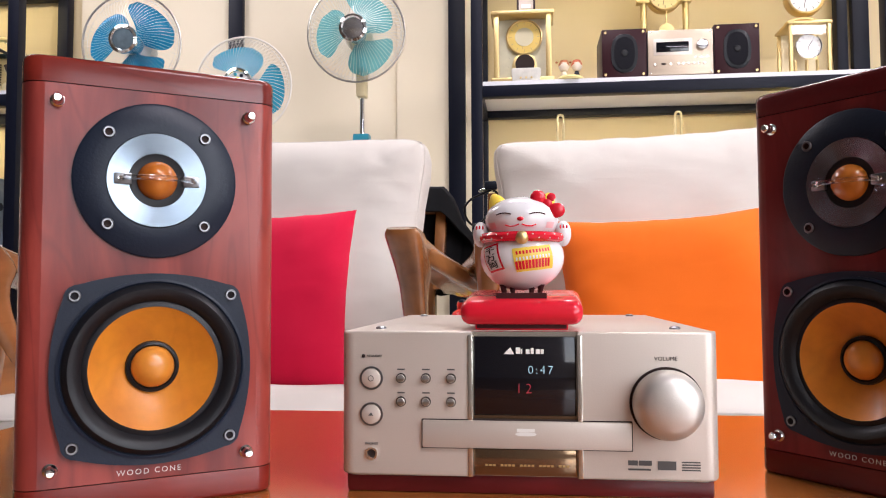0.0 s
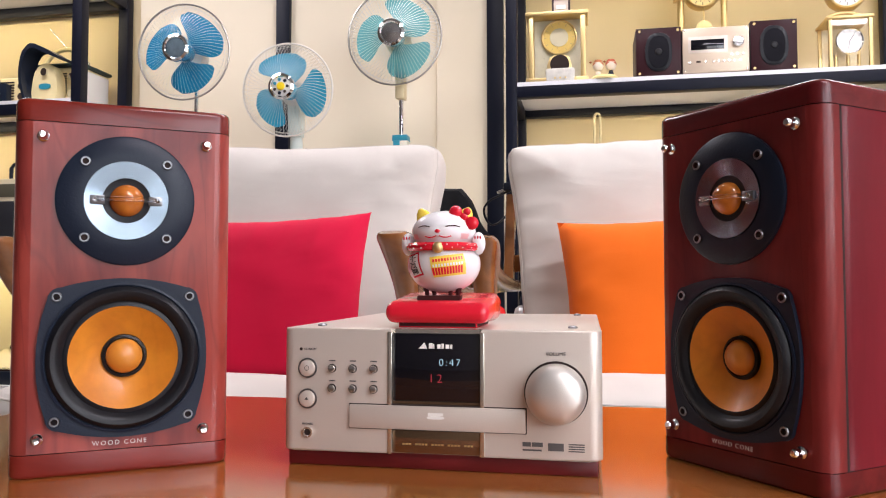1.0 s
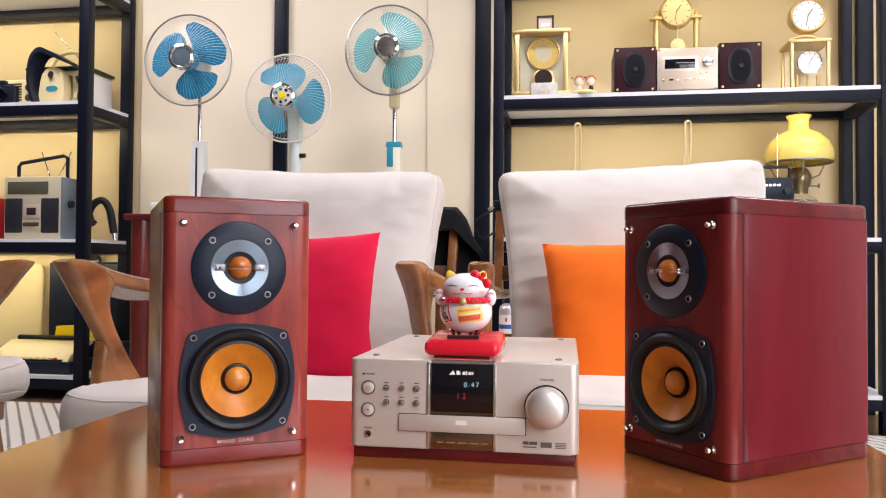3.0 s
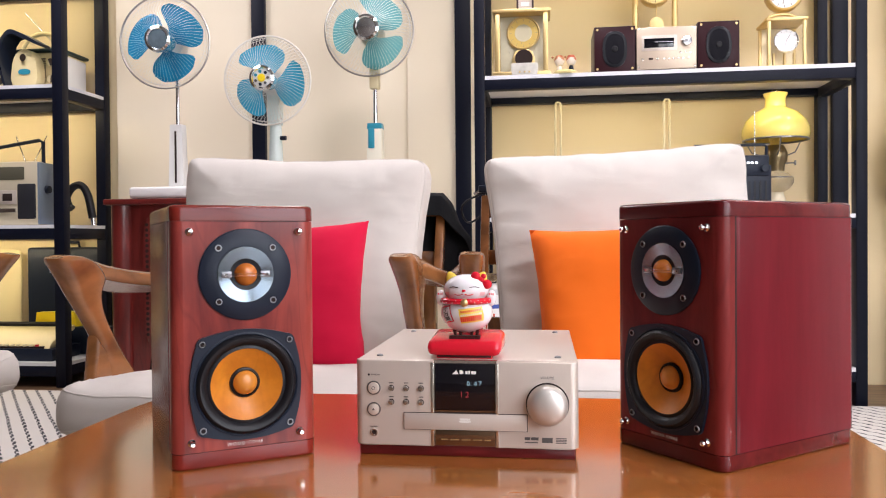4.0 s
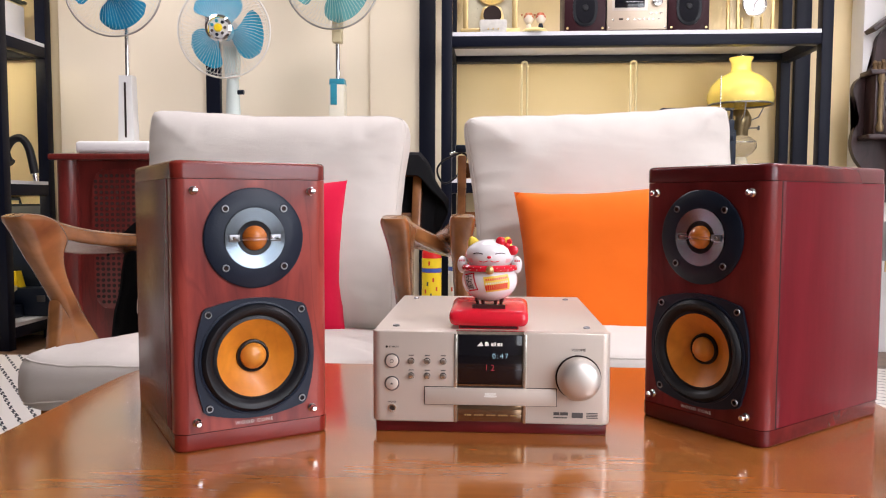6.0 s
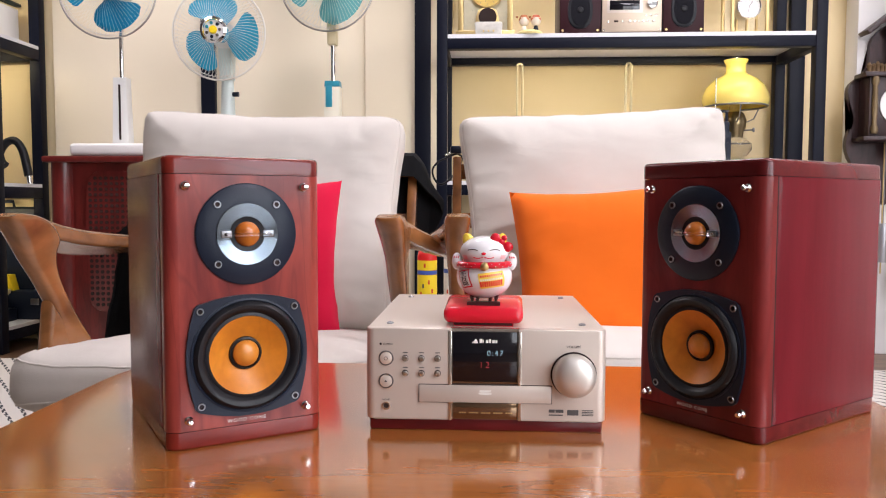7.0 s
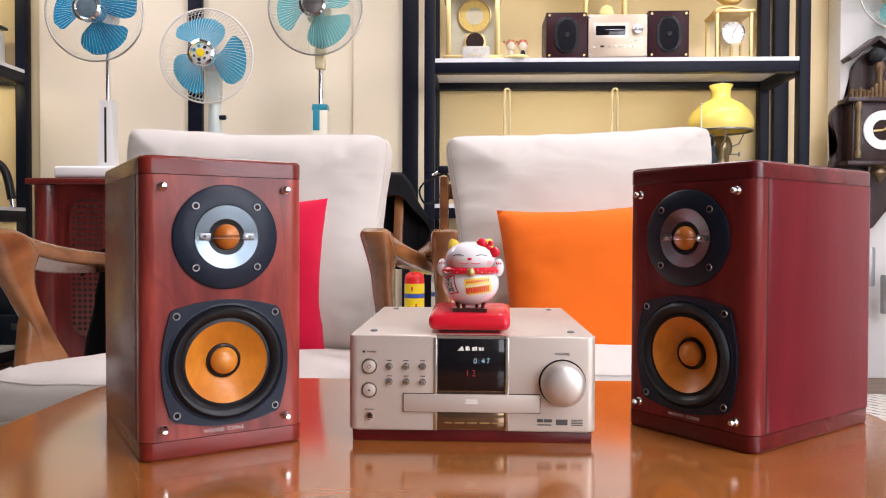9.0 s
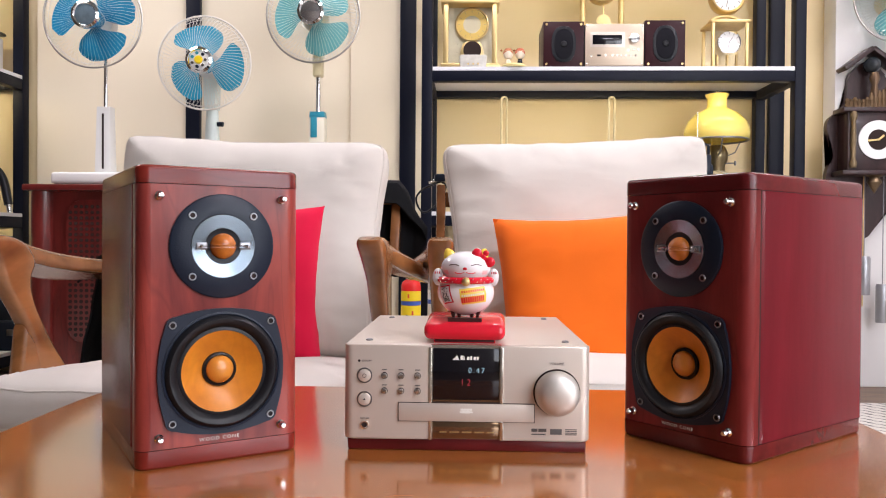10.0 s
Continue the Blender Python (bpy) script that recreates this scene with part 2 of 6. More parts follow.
def rod(bm, a, b, r, r2=None, seg=12):
    a, b = Vector(a), Vector(b)
    m = Matrix.Translation(a) @ (b - a).to_track_quat("Z", "Y").to_matrix().to_4x4()
    h = (b - a).length
    return lathe(bm, [(0, 0), (r, 0), (r if r2 is None else r2, h), (0, h)], seg, m)


def tube(bm, pts, r, seg=8, closed=False):
    pts = [Vector(p) for p in pts]
    n = len(pts)
    rings = []
    up = Vector((0.13, 0.31, 0.94))
    for i, p in enumerate(pts):
        a = pts[(i - 1) % n] if closed or i else p
        b = pts[(i + 1) % n] if closed or i < n - 1 else p
        d = (b - a).normalized()
        s = d.cross(up)
        if s.length < 0.05:
            s = d.cross(Vector((1, 0, 0)))
        s.normalize()
        w = s.cross(d)
        rr = r[i] if isinstance(r, (list, tuple)) else r
        rings.append([bm.verts.new(p + rr * (math.cos(2 * math.pi * k / seg) * s + math.sin(2 * math.pi * k / seg) * w)) for k in range(seg)])
    for i in range(n if closed else n - 1):
        a, b = rings[i], rings[(i + 1) % n]
        for k in range(seg):
            bm.faces.new((a[k], a[(k + 1) % seg], b[(k + 1) % seg], b[k]))
    if not closed:
        bm.faces.new(rings[0][::-1])
        bm.faces.new(rings[-1])
    return bm


def slab(bm, outline, a, b, axis=2, bevel=0.0, seg=2):
    """Outline (pairs) drawn in the plane across axis, from a to b along it."""
    def at(p, h):
        c = [0, 0, 0]
        o = [i for i in range(3) if i != axis]
        c[o[0]], c[o[1]], c[axis] = p[0], p[1], h
        return Vector(c)
    lo = [bm.verts.new(at(p, a)) for p in outline]
    hi = [bm.verts.new(at(p, b)) for p in outline]
    n = len(lo)
    caps = [bm.faces.new(lo[::-1]), bm.faces.new(hi)]
    for k in range(n):
        bm.faces.new((lo[k], lo[(k + 1) % n], hi[(k + 1) % n], hi[k]))
    if bevel:
        es = {e for f in caps for e in f.edges}
        bmesh.ops.bevel(bm, geom=list(es), offset=bevel, segments=seg, profile=0.5, affect="EDGES")
    return bm


def spline(pts, n=6, closed=True):
    """Smooth curve through control points."""
    out, c = [], len(pts)
    for i in range(c if closed else c - 1):
        p = [pts[(i + k) % c] if closed else pts[min(max(i + k, 0), c - 1)] for k in (-1, 0, 1, 2)]
        for j in range(n):
            t = j / n
            out.append(tuple(0.5 * (2 * p[1][d] + (p[2][d] - p[0][d]) * t + (2 * p[0][d] - 5 * p[1][d] + 4 * p[2][d] - p[3][d]) * t * t
                                    + (3 * p[1][d] - p[0][d] - 3 * p[2][d] + p[3][d]) * t ** 3) for d in range(len(p[1]))))
    if not closed:
        out.append(tuple(pts[-1]))
    return out


def super_outline(a, b, n, k=64, cx=0.0, cy=0.0):
    out = []
    for i in range(k):
        t = 2 * math.pi * i / k
        c, s = math.cos(t), math.sin(t)
        out.append((cx + a * math.copysign(abs(c) ** (2 / n), c), cy + b * math.copysign(abs(s) ** (2 / n), s)))
    return out


def stuffed(p, w, d, h, power, wrinkle, seed, ears):
    """Maps a point of the cube's surface to a stuffed cushion, with its corners drawn out."""
    x, y, z = p
    n = (abs(x) ** power + abs(z) ** power) ** (1 / power)
    m = max(abs(x), abs(z), 1e-6)
    x, z = x * m / n * (n and 1), z * m / n
    lim = max(abs(x), abs(z))
    bulge = 1 - 0.46 * lim ** 4.5
    out = 1 - ears * ((1 - x * x) * abs(z) ** 3 + (1 - z * z) * abs(x) ** 3)
    side = abs(y) ** 3
    q = Vector((x * w / 2 * out * (1 - 0.04 * side), y * d / 2 * bulge, z * h / 2 * out * (1 - 0.05 * side)))
    k = noise.noise(Vector((q.x * 5 + seed, q.y * 5, q.z * 5))) + 0.5 * noise.noise(Vector((q.x * 13, q.y * 13 + seed, q.z * 13)))
    # soft pleats that run in from the seams
    rim = max(0.0, lim - 0.62) / 0.38
    along = q.z if abs(x) > abs(z) else q.x
    fold = noise.noise(Vector((along * 32 + seed * 3, lim * 2.2, seed))) + 0.6 * noise.noise(Vector((along * 64, lim * 3, seed + 4)))
    pleat = Vector((0.35 * math.copysign(abs(x) > abs(z), x), math.copysign(abs(y) > 0.3, y), 0.35 * math.copysign(abs(z) >= abs(x), z))) * fold * rim * (1.2 - rim) * wrinkle * 2.6
    return q + Vector((q.x / w * 0.6, math.copysign(abs(y), y), q.z / h * 0.6)) * wrinkle * k + pleat


def puffed(w, d, h, power=9.0, wrinkle=0.004, seed=0.0, cuts=18, ears=0.03):
    """A stuffed cushion, w x d x h; its face lies in the x-z plane."""
    bm = bmesh.new()
    bmesh.ops.create_cube(bm, size=2)
    bmesh.ops.subdivide_edges(bm, edges=bm.edges[:], cuts=cuts, use_grid_fill=True)
    for v in bm.verts:
        v.co = stuffed(v.co, w, d, h, power, wrinkle, seed, ears)
    return bm


def seam_line(w, d, h, y, power, wrinkle, seed, ears, r=0.0014):
    pts = []
    for k in range(160):
        t = 2 * math.pi * k / 160
        c, s = math.cos(t), math.sin(t)
        m = max(abs(c), abs(s))
        pts.append(stuffed((c / m, y, s / m), w, d, h, power, wrinkle, seed, ears))
    return tube(bmesh.new(), pts, r, 6, True)


def throw_pillow(w, t, sag=0.12, seed=0.0, n=20):
    """A square pillow in the x-z plane, thin at its seams, with pulled-out corners."""
    bm = bmesh.new()
    grid = {}
    for side in (-1, 1):
        for i in range(n + 1):
            for j in range(n + 1):
                u, v = 2 * i / n - 1, 2 * j / n - 1
                rim = i in (0, n) or j in (0, n)
                if rim and (0, i, j) in grid:
                    grid[side, i, j] = grid[0, i, j]
                    continue
                pull = 1 - sag * ((1 - u * u) * abs(v) ** 3 + (1 - v * v) * abs(u) ** 3) * 0.5
                bulge = max(0, (1 - u ** 4) * (1 - v ** 4)) ** 0.55
                k = (noise.noise(Vector((u * 2.5 + seed, v * 2.5, side))) * 0.004 + noise.noise(Vector((u * 9 + seed, v * 3, side))) * 0.006 * abs(v) ** 2 + noise.noise(Vector((u * 3, v * 9 + seed, side))) * 0.006 * abs(u) ** 2) * bulge
                pull += 0.010 * noise.noise(Vector((u * 4 + seed, v * 4, 7.0))) * max(abs(u), abs(v)) ** 6
                vert = bm.verts.new((u * w / 2 * pull, side * (t / 2 * bulge) + k, v * w / 2 * pull))
                grid[side, i, j] = vert
                if rim:
                    grid[0, i, j] = vert
    for side in (-1, 1):
        for i in range(n):
            for j in range(n):
                bm.faces.new((grid[side, i, j], grid[side, i + 1, j], grid[side, i + 1, j + 1], grid[side, i, j + 1]))
    return bm


def letters(name, text, size, material, parent, m, depth=0.0002, spacing=1.0, bold=0.0):
    cu = bpy.data.curves.new(name, "FONT")
    cu.body, cu.size, cu.extrude, cu.align_x, cu.align_y, cu.space_character, cu.offset = text, size, depth, "CENTER", "CENTER", spacing, bold
    cu.resolution_u = 3
    tmp = bpy.data.objects.new(name, cu)
    me = bpy.data.meshes.new_from_object(tmp)
    bpy.data.objects.remove(tmp)
    me.materials.clear()
    me.materials.append(material)
    ob = new(name, me)
    ob.parent = parent
    ob.matrix_basis = m
    return ob


# ---- the room ----
def structure(name, bm, material, label, category, smooth=30):
    return tagged(part(name, bm, material, smooth=smooth), label, category, kind="structure")


XL, XR, YF, YB, H = -4.0, 3.0, -3.1, 3.34, 2.8
structure("floor", B((XL, YF, -0.1), (XR, YB, 0.0)), M_FLOOR, "dark brown wooden floor of the showroom", "floor")
structure("ceiling", B((XL, YF, H), (XR, YB, H + 0.12)), M_CEIL, "unseen ceiling, kept grey to cut bounced light", "ceiling")
# back wall: yellow bays behind the shelves, a cream stretch with a shallow pier between them
structure("wall_north", B((XL - 0.15, YB, 0), (XR + 0.15, YB + 0.15, H)), M_YELLOW, "pale yellow back wall", "wall")
structure("wall_panel", B((-2.06, YB - 0.02, 0), (-0.56, YB - 0.002, H)), M_WALL, "cream painted stretch of the back wall", "wall")
structure("wall_pier", B((-0.56, YB - 0.05, 0), (-0.2, YB - 0.002, H), 0.004), M_WALL, "cream painted shallow wall pier", "wall")
structure("wall_white", B((1.62, YB - 0.12, 0), (XR, YB - 0.002, H), 0.004), M_WHITEWALL, "white painted wall beside the shelf bay", "wall")


def wall_with_hole(name, axis, at, thick, a0, a1, holes, material, label):
    bm = bmesh.new()
    h0, h1, z0, z1 = holes
    for lo, hi, zl, zh in ((a0, h0, 0, H), (h1, a1, 0, H), (h0, h1, 0, z0), (h0, h1, z1, H)):
        if axis == "x":
            box(bm, (at, lo, zl), (at + thick, hi, zh))
        else:
            box(bm, (lo, at, zl), (hi, at + thick, zh))
    return structure(name, bm, material, label, "wall", 0)


wall_with_hole("wall_south", "y", YF - 0.15, 0.15, XL - 0.15, XR + 0.15, (1.3, 2.8, 0.65, 2.45), M_UNSEENTAUPE, "unseen taupe wall with a window, kept dim to cut bounced light")
wall_with_hole("wall_east", "x", XR, 0.15, YF, YB, (-2.7, -0.3, 0.7, 2.4), M_UNSEENTAUPE, "unseen taupe side wall with a window, kept dim")
# unseen white panel, added to reflect light onto a loudspeaker's side
structure("wall_reflector", B((XR - 0.012, 0.95, 0), (XR - 0.002, YB - 0.12, H)), M_WHITEWALL, "unseen white reflector panel on the side wall", "wall")
structure("wall_west", B((XL - 0.15, YF, 0), (XL, YB, H)), M_UNSEENDARK, "unseen side wall, kept dark to cut light on the loudspeakers", "wall")
for lx, ly in ((-2.2, 2.2), (0.0, 1.75), (2.0, 1.75), (1.3, -0.9), (2.5, -0.9)):
    lamp_ob = thing("ceiling_light", pose(lx, ly, 2.785), "flat white ceiling light panel assumed out of view", "ceiling light", "ceiling lights")
    fr = bmesh.new()
    for a, b in (((-0.6, -0.18, -0.012), (0.6, -0.15, 0.015)), ((-0.6, 0.15, -0.012), (0.6, 0.18, 0.015)), ((-0.6, -0.15, -0.012), (-0.56, 0.15, 0.015)), ((0.56, -0.15, -0.012), (0.6, 0.15, 0.015))):
        box(fr, a, b)
    part("frame", fr, M_SHELFWHITE, lamp_ob)
    part("diffuser", B((-0.56, -0.15, 0.0), (0.56, 0.15, 0.01)), glow("diffuser", (1, 0.93, 0.82), 2.0), lamp_ob)

# black uprights fixed to the back wall
for x0, x1 in ((-1.335, -1.268), (-0.327, -0.254), (1.367, 1.434)):
    yb = YB - (0.052 if -0.5 < x0 < -0.2 else 0.022 if x0 < -0.5 else 0.004)
    structure("trim", B((x0, yb - 0.03, 0), (x1, yb, H), 0.003), M_IRON, "black painted upright on the back wall", "wall trim")


# ---- coffee table ----
TZ, UZ = 0.4395, 0.442
table = thing("coffee_table", pose(-0.02, 0.526, 0, 0, 0, 0.5), "glossy orange-brown varnished wooden coffee table", "coffee table")
part("tabletop", slab(bmesh.new(), super_outline(0.463, 0.2725, 8.0, 128), TZ - 0.028, TZ, 2, 0.005, 3), M_TABLE, table)
ap = bmesh.new()
for a, b in (((-0.4, -0.23, 0.35), (0.4, -0.21, 0.413)), ((-0.4, 0.21, 0.35), (0.4, 0.23, 0.413)), ((-0.4, -0.21, 0.35), (-0.38, 0.21, 0.413)), ((0.38, -0.21, 0.35), (0.4, 0.21, 0.413))):
    box(ap, a, b, 0.002)
part("apron", ap, M_TABLE, table)
for sx in (-1, 1):
    for sy in (-1, 1):
        part("leg", rod(bmesh.new(), (sx * 0.37, sy * 0.2, 0.4), (sx * 0.41, sy * 0.23, 0.002), 0.025, 0.016), M_TABLE, table)


# ---- loudspeakers ----
SW, SD, SH = 0.147, 0.218, 0.262


def bowed_frame(half):
    """Outline of the woofer's frame: a square with bulging sides and small round corners."""
    corner, r = half * 0.885, half * 0.15
    pts = []
    for q in range(4):
        a = math.pi / 2 * q
        side = []
        for k in range(-8, 9):
            t = k / 8 * (corner - r)
            side.append((half - (half - corner) * (t / (corner - r)) ** 2, t))
        for k in range(1, 5):
            b = math.pi / 2 * k / 5
            side.append((corner - r + r * math.cos(b), corner - r + r * math.sin(b)))
        pts += [(x * math.cos(a) - y * math.sin(a), x * math.sin(a) + y * math.cos(a)) for x, y in side]
    return pts


def holed(bm, outer, inner, y0, y1):
    """A plate in the x-z plane from y0 to y1 with a hole through it."""
    loops = []
    for y in (y0, y1):
        vs, es = [], []
        for ring in (outer, inner):
            r = [bm.verts.new((x, y, z)) for x, z in ring]
            vs.append(r)
            es += [bm.edges.new((r[k], r[(k + 1) % len(r)])) for k in range(len(r))]
        bmesh.ops.triangle_fill(bm, edges=es, use_beauty=True)
        loops.append(vs)
    for i in (0, 1):
        a, b = loops[0][i], loops[1][i]
        for k in range(len(a)):
            bm.faces.new((a[k], a[(k + 1) % len(a)], b[(k + 1) % len(b)], b[k]))
    return bm


def fit_to_front(z):
    """Local frame of a driver: x right, y up, z out of the baffle."""
    return Matrix.Translation((0, 0, z)) @ pose(0, 0, 0, 90, 0, 0)


def hex_bolt(parent, x, z, y, r):
    b = Lathe([(r, 0), (r, 0.0012), (r * 0.86, 0.0020), (r * 0.62, 0.0020), (r * 0.55, 0.0006), (0, 0.0006)], 16, Matrix.Translation((x, y, z)) @ pose(0, 0, 0, 90, 0, 0), [1, 0, 0, 1, 1])
    part("bolt", b, (M_STEELDARK, M_SEAM), parent, "grey steel socket bolt")


M_STEELDARK = principled("grey_steel", (0.26, 0.26, 0.27), 0.34, 1.0)


def loudspeaker(m, label, front=M_CHERRY, foot_wood=M_CHERRYFOOT, cap_wood=M_CHERRYCAP):
    s = thing("loudspeaker", m, label, "loudspeaker", "pair of bookshelf loudspeakers")
    w, cap = SW / 2, 0.0145
    foot = B((-w, 0, TZ - UZ), (w, SD, cap - 0.0006), 0.011, 4, 2)
    es = [e for e in foot.edges if all(v.co.z < TZ - UZ + 0.0001 for v in e.verts)]
    bmesh.ops.bevel(foot, geom=es, offset=0.003, segments=3, profile=0.5, affect="EDGES")
    part("plinth", foot, foot_wood, s)
    top = B((-w, 0, SH - cap + 0.0006), (w, SD, SH + 0.0022), 0.011, 4, 2)
    es = [e for e in top.edges if all(v.co.z > SH + 0.0021 for v in e.verts)]
    bmesh.ops.bevel(top, geom=es, offset=0.004, segments=3, profile=0.5, affect="EDGES")
    part("top_cap", top, cap_wood, s)
    baffle = bmesh.new()
    arc = [(w - 0.012 + 0.012 * math.sin(a), 0.012 - 0.012 * math.cos(a)) for a in [radians(d) for d in range(0, 91, 15)]]
    holed(baffle, [(x, z) for x, z in ((-w + 0.012, cap), (w - 0.012, cap), (w - 0.012, SH - cap), (-w + 0.012, SH - cap))],
          [(0.0505 * math.cos(2 * math.pi * k / 56), 0.0801 + 0.0505 * math.sin(2 * math.pi * k / 56)) for k in range(56)], 0.0, 0.017)
    for sx in (-1, 1):
        slab(baffle, [(sx * x, y) for x, y in arc] + [(sx * w, 0.017), (sx * (w - 0.012), 0.017)], cap, SH - cap, 2)
    part("baffle", baffle, front, s, "figured cherry front baffle")
    part("seam_core", B((-w + 0.0015, 0.0165, cap - 0.001), (w - 0.0015, SD - 0.003, SH - cap + 0.001)), M_SEAM, s)
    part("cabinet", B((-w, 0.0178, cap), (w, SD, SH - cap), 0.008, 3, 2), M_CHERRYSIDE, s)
    # tweeter
    tz = 0.1932
    T = fit_to_front(tz)
    tw = part("tweeter", Lathe([(0.047, -0.001), (0.047, 0.0022), (0.0455, 0.0034), (0.029, 0.0034), (0.0285, 0.0022), (0.0, 0.0022)], 64, T), M_BLACKPL, s, "round black tweeter plate")
    part("tweeter_ring", Lathe([(0.0284, 0.0012), (0.0284, 0.0044), (0.0164, 0.0031), (0.0164, 0.0012)], 64, T), M_SILVERRING, tw, "brushed silver ring")
    part("dome_gasket", Lathe([(0.0166, 0.0022), (0.0160, 0.0030), (0.0135, 0.0025), (0.011, 0.0023)], 48, T), M_RUBBER, tw)
    part("dome", Lathe([(0.0118 * math.sin(a), 0.002 + 0.0105 * math.cos(a)) for a in [radians(d) for d in range(95, -1, -8)]] + [(0, 0.0125)], 40, T), M_CONEDOME, tw, "lacquered wooden dome")
    for sx in (-1, 1):
        part("lug", B((sx * 0.0195 - 0.0048, -0.0056, tz - 0.0032), (sx * 0.0195 + 0.0048, -0.0032, tz + 0.0032), 0.0005), M_STEELDARK, tw, "metal lug of the clear dome guard")
        part("lug_screw", Lathe([(0.0017, 0), (0.0016, 0.0008), (0.0006, 0.0006), (0, 0.0002)], 12, Matrix.Translation((sx * 0.0205, -0.0056, tz)) @ pose(0, 0, 0, 90, 0, 0)), M_CHROME, tw)
    gd = tube(bmesh.new(), [(0.021 * math.cos(a), -0.0062 - 0.0105 * math.sin(a), tz) for a in [radians(d) for d in range(0, 181, 15)]], 0.0016, 8)
    part("dome_guard", gd, M_GLASS, tw, "clear bar across the dome")
    for dx in (-1, 1):
        for dz in (-1, 1):
            hex_bolt(tw, dx * 0.0275, tz + dz * 0.0273, -0.0030, 0.0036)
    # woofer
    wz = 0.0801
    W = fit_to_front(wz)
    wf = part("woofer", holed(bmesh.new(), [(x, z + wz) for x, z in bowed_frame(0.0568)],
                                 [(0.0500 * math.cos(2 * math.pi * k / 72), wz + 0.0500 * math.sin(2 * math.pi * k / 72)) for k in range(72)], -0.0034, 0.0005), M_BLACKPL, s, "black bowed woofer frame")
    part("frame_lip", Lathe([(0.0535, 0.0030), (0.0535, 0.0044), (0.052, 0.0048), (0.0505, 0.0036)], 72, W), M_BLACKPL, wf)
    part("surround", Lathe([(0.0512, 0.0036), (0.0500, 0.0062), (0.0475, 0.0082), (0.0445, 0.0078), (0.0418, 0.0054), (0.0400, 0.0030), (0.0385, 0.0036), (0.0368, 0.0038)], 72, W), M_RUBBER, wf, "black rubber surround")
    part("cone", Lathe([(0.0372, 0.0037), (0.034, 0.0014), (0.026, -0.0042), (0.018, -0.0085), (0.0145, -0.0100)], 72, W), M_CONE, wf, "honey-coloured wooden cone")
    part("cap_ring", Lathe([(0.0158, -0.0098), (0.0152, -0.0068), (0.0135, -0.0060), (0.0122, -0.0075)], 48, W), M_RUBBER, wf)
    part("dust_cap", Lathe([(0.0128 * math.sin(a), -0.0085 + 0.0095 * math.cos(a)) for a in [radians(d) for d in range(92, -1, -8)]] + [(0, 0.0010)], 40, W), M_DUSTCAP, wf, "domed wooden dust cap")
    for dx in (-1, 1):
        for dz in (-1, 1):
            hex_bolt(wf, dx * 0.0442, wz + dz * 0.0435, -0.0028, 0.0036)
            pin = Lathe([(0.0040, 0), (0.0040, 0.0018), (0.0026, 0.0030), (0.0022, 0.0055), (0.0030, 0.0072), (0.0030, 0.0092), (0.0020, 0.0104), (0, 0.0106)], 16,
                        Matrix.Translation((dx * 0.055, 0, 0.131 + dz * 0.106)) @ pose(0, 0, 0, 90, 0, 0))
            part("grille_pin", pin, M_CHROME, s, "chrome grille pin")
    letters("lettering", "WOOD CONE", 0.0047, M_PALEPRINT, s, pose(-0.002, -0.0003, 0.0190, 90, 0, 0), spacing=1.3, bold=-0.00008)
    return s


def speaker_at(cx, cy, angle):
    return pose(cx, cy, UZ, 0, 0, angle)


loudspeaker(speaker_at(-0.2235, 0.4415, 33.5), "glossy reddish cherry-wood bookshelf loudspeaker with honey-coloured wooden cones")
loudspeaker(speaker_at(0.2074, 0.5095, -51.5), "cherry-wood bookshelf loudspeaker turned inwards on the table, shade put into its colour", M_SHADECHERRY, M_DARKSHADETRIM, M_DARKSHADETRIM)

# ---- compact disc receiver ----
UX0, UX1, UY0, UY1 = -0.1185, 0.1165, 0.482, 0.765
unit = thing("stereo_receiver", pose(0, UY0, UZ), "champagne-silver compact stereo receiver with a big volume knob", "stereo receiver")
part("base", B((UX0 + 0.003, 0.005, TZ - UZ), (UX1 - 0.003, UY1 - UY0 - 0.005, 0.0105), 0.002), M_DARKSHADETRIM, unit, "dark red wooden base")
part("cover", B((UX0, 0.0118, 0.0095), (UX1, UY1 - UY0, 0.0998), 0.0022, 3), M_CHAMP, unit, "champagne metal cover")
# front panel halves, rounded at the outer corners, with a recessed strip between them
RL, RR = -0.0345, 0.0315
for x0, x1 in ((UX0, RL), (RR, UX1)):
    outer, inner = (x0, x1) if x0 == UX0 else (x1, x0)
    turn = 1 if x0 == UX0 else -1
    plan = [(inner, 0.0125), (inner, 0.0)] + [(outer + turn * 0.009 * (1 - math.sin(radians(a))), 0.009 * (1 - math.cos(radians(a)))) for a in range(0, 91, 15)] + [(outer, 0.0125)]
    part("front_panel", slab(bmesh.new(), plan, 0.0092, 0.0998, 2, 0.0018, 3), M_CHAMP, unit, "champagne aluminium front panel")
part("recess", B((RL - 0.001, 0.005, 0.0092), (RR + 0.001, 0.0125, 0.0995)), M_CHAMPDARK, unit)
for x in (RL, RR):
    part("recess_edge", B((x - 0.0026 if x < 0 else x - 0.0006, -0.0008, 0.0094), (x + 0.0006 if x < 0 else x + 0.0026, 0.006, 0.0978), 0.0005), M_CHAMPDARK, unit, "bright polished edge")
part("display_window", B((RL + 0.001, 0.0024, 0.0475), (RR - 0.001, 0.006, 0.0965), 0.0006), M_DISPLAY, unit, "black display window")
part("display_foot", B((RL + 0.001, 0.0024, 0.0445), (RR - 0.001, 0.006, 0.0472)), M_BROWNMIRROR, unit)
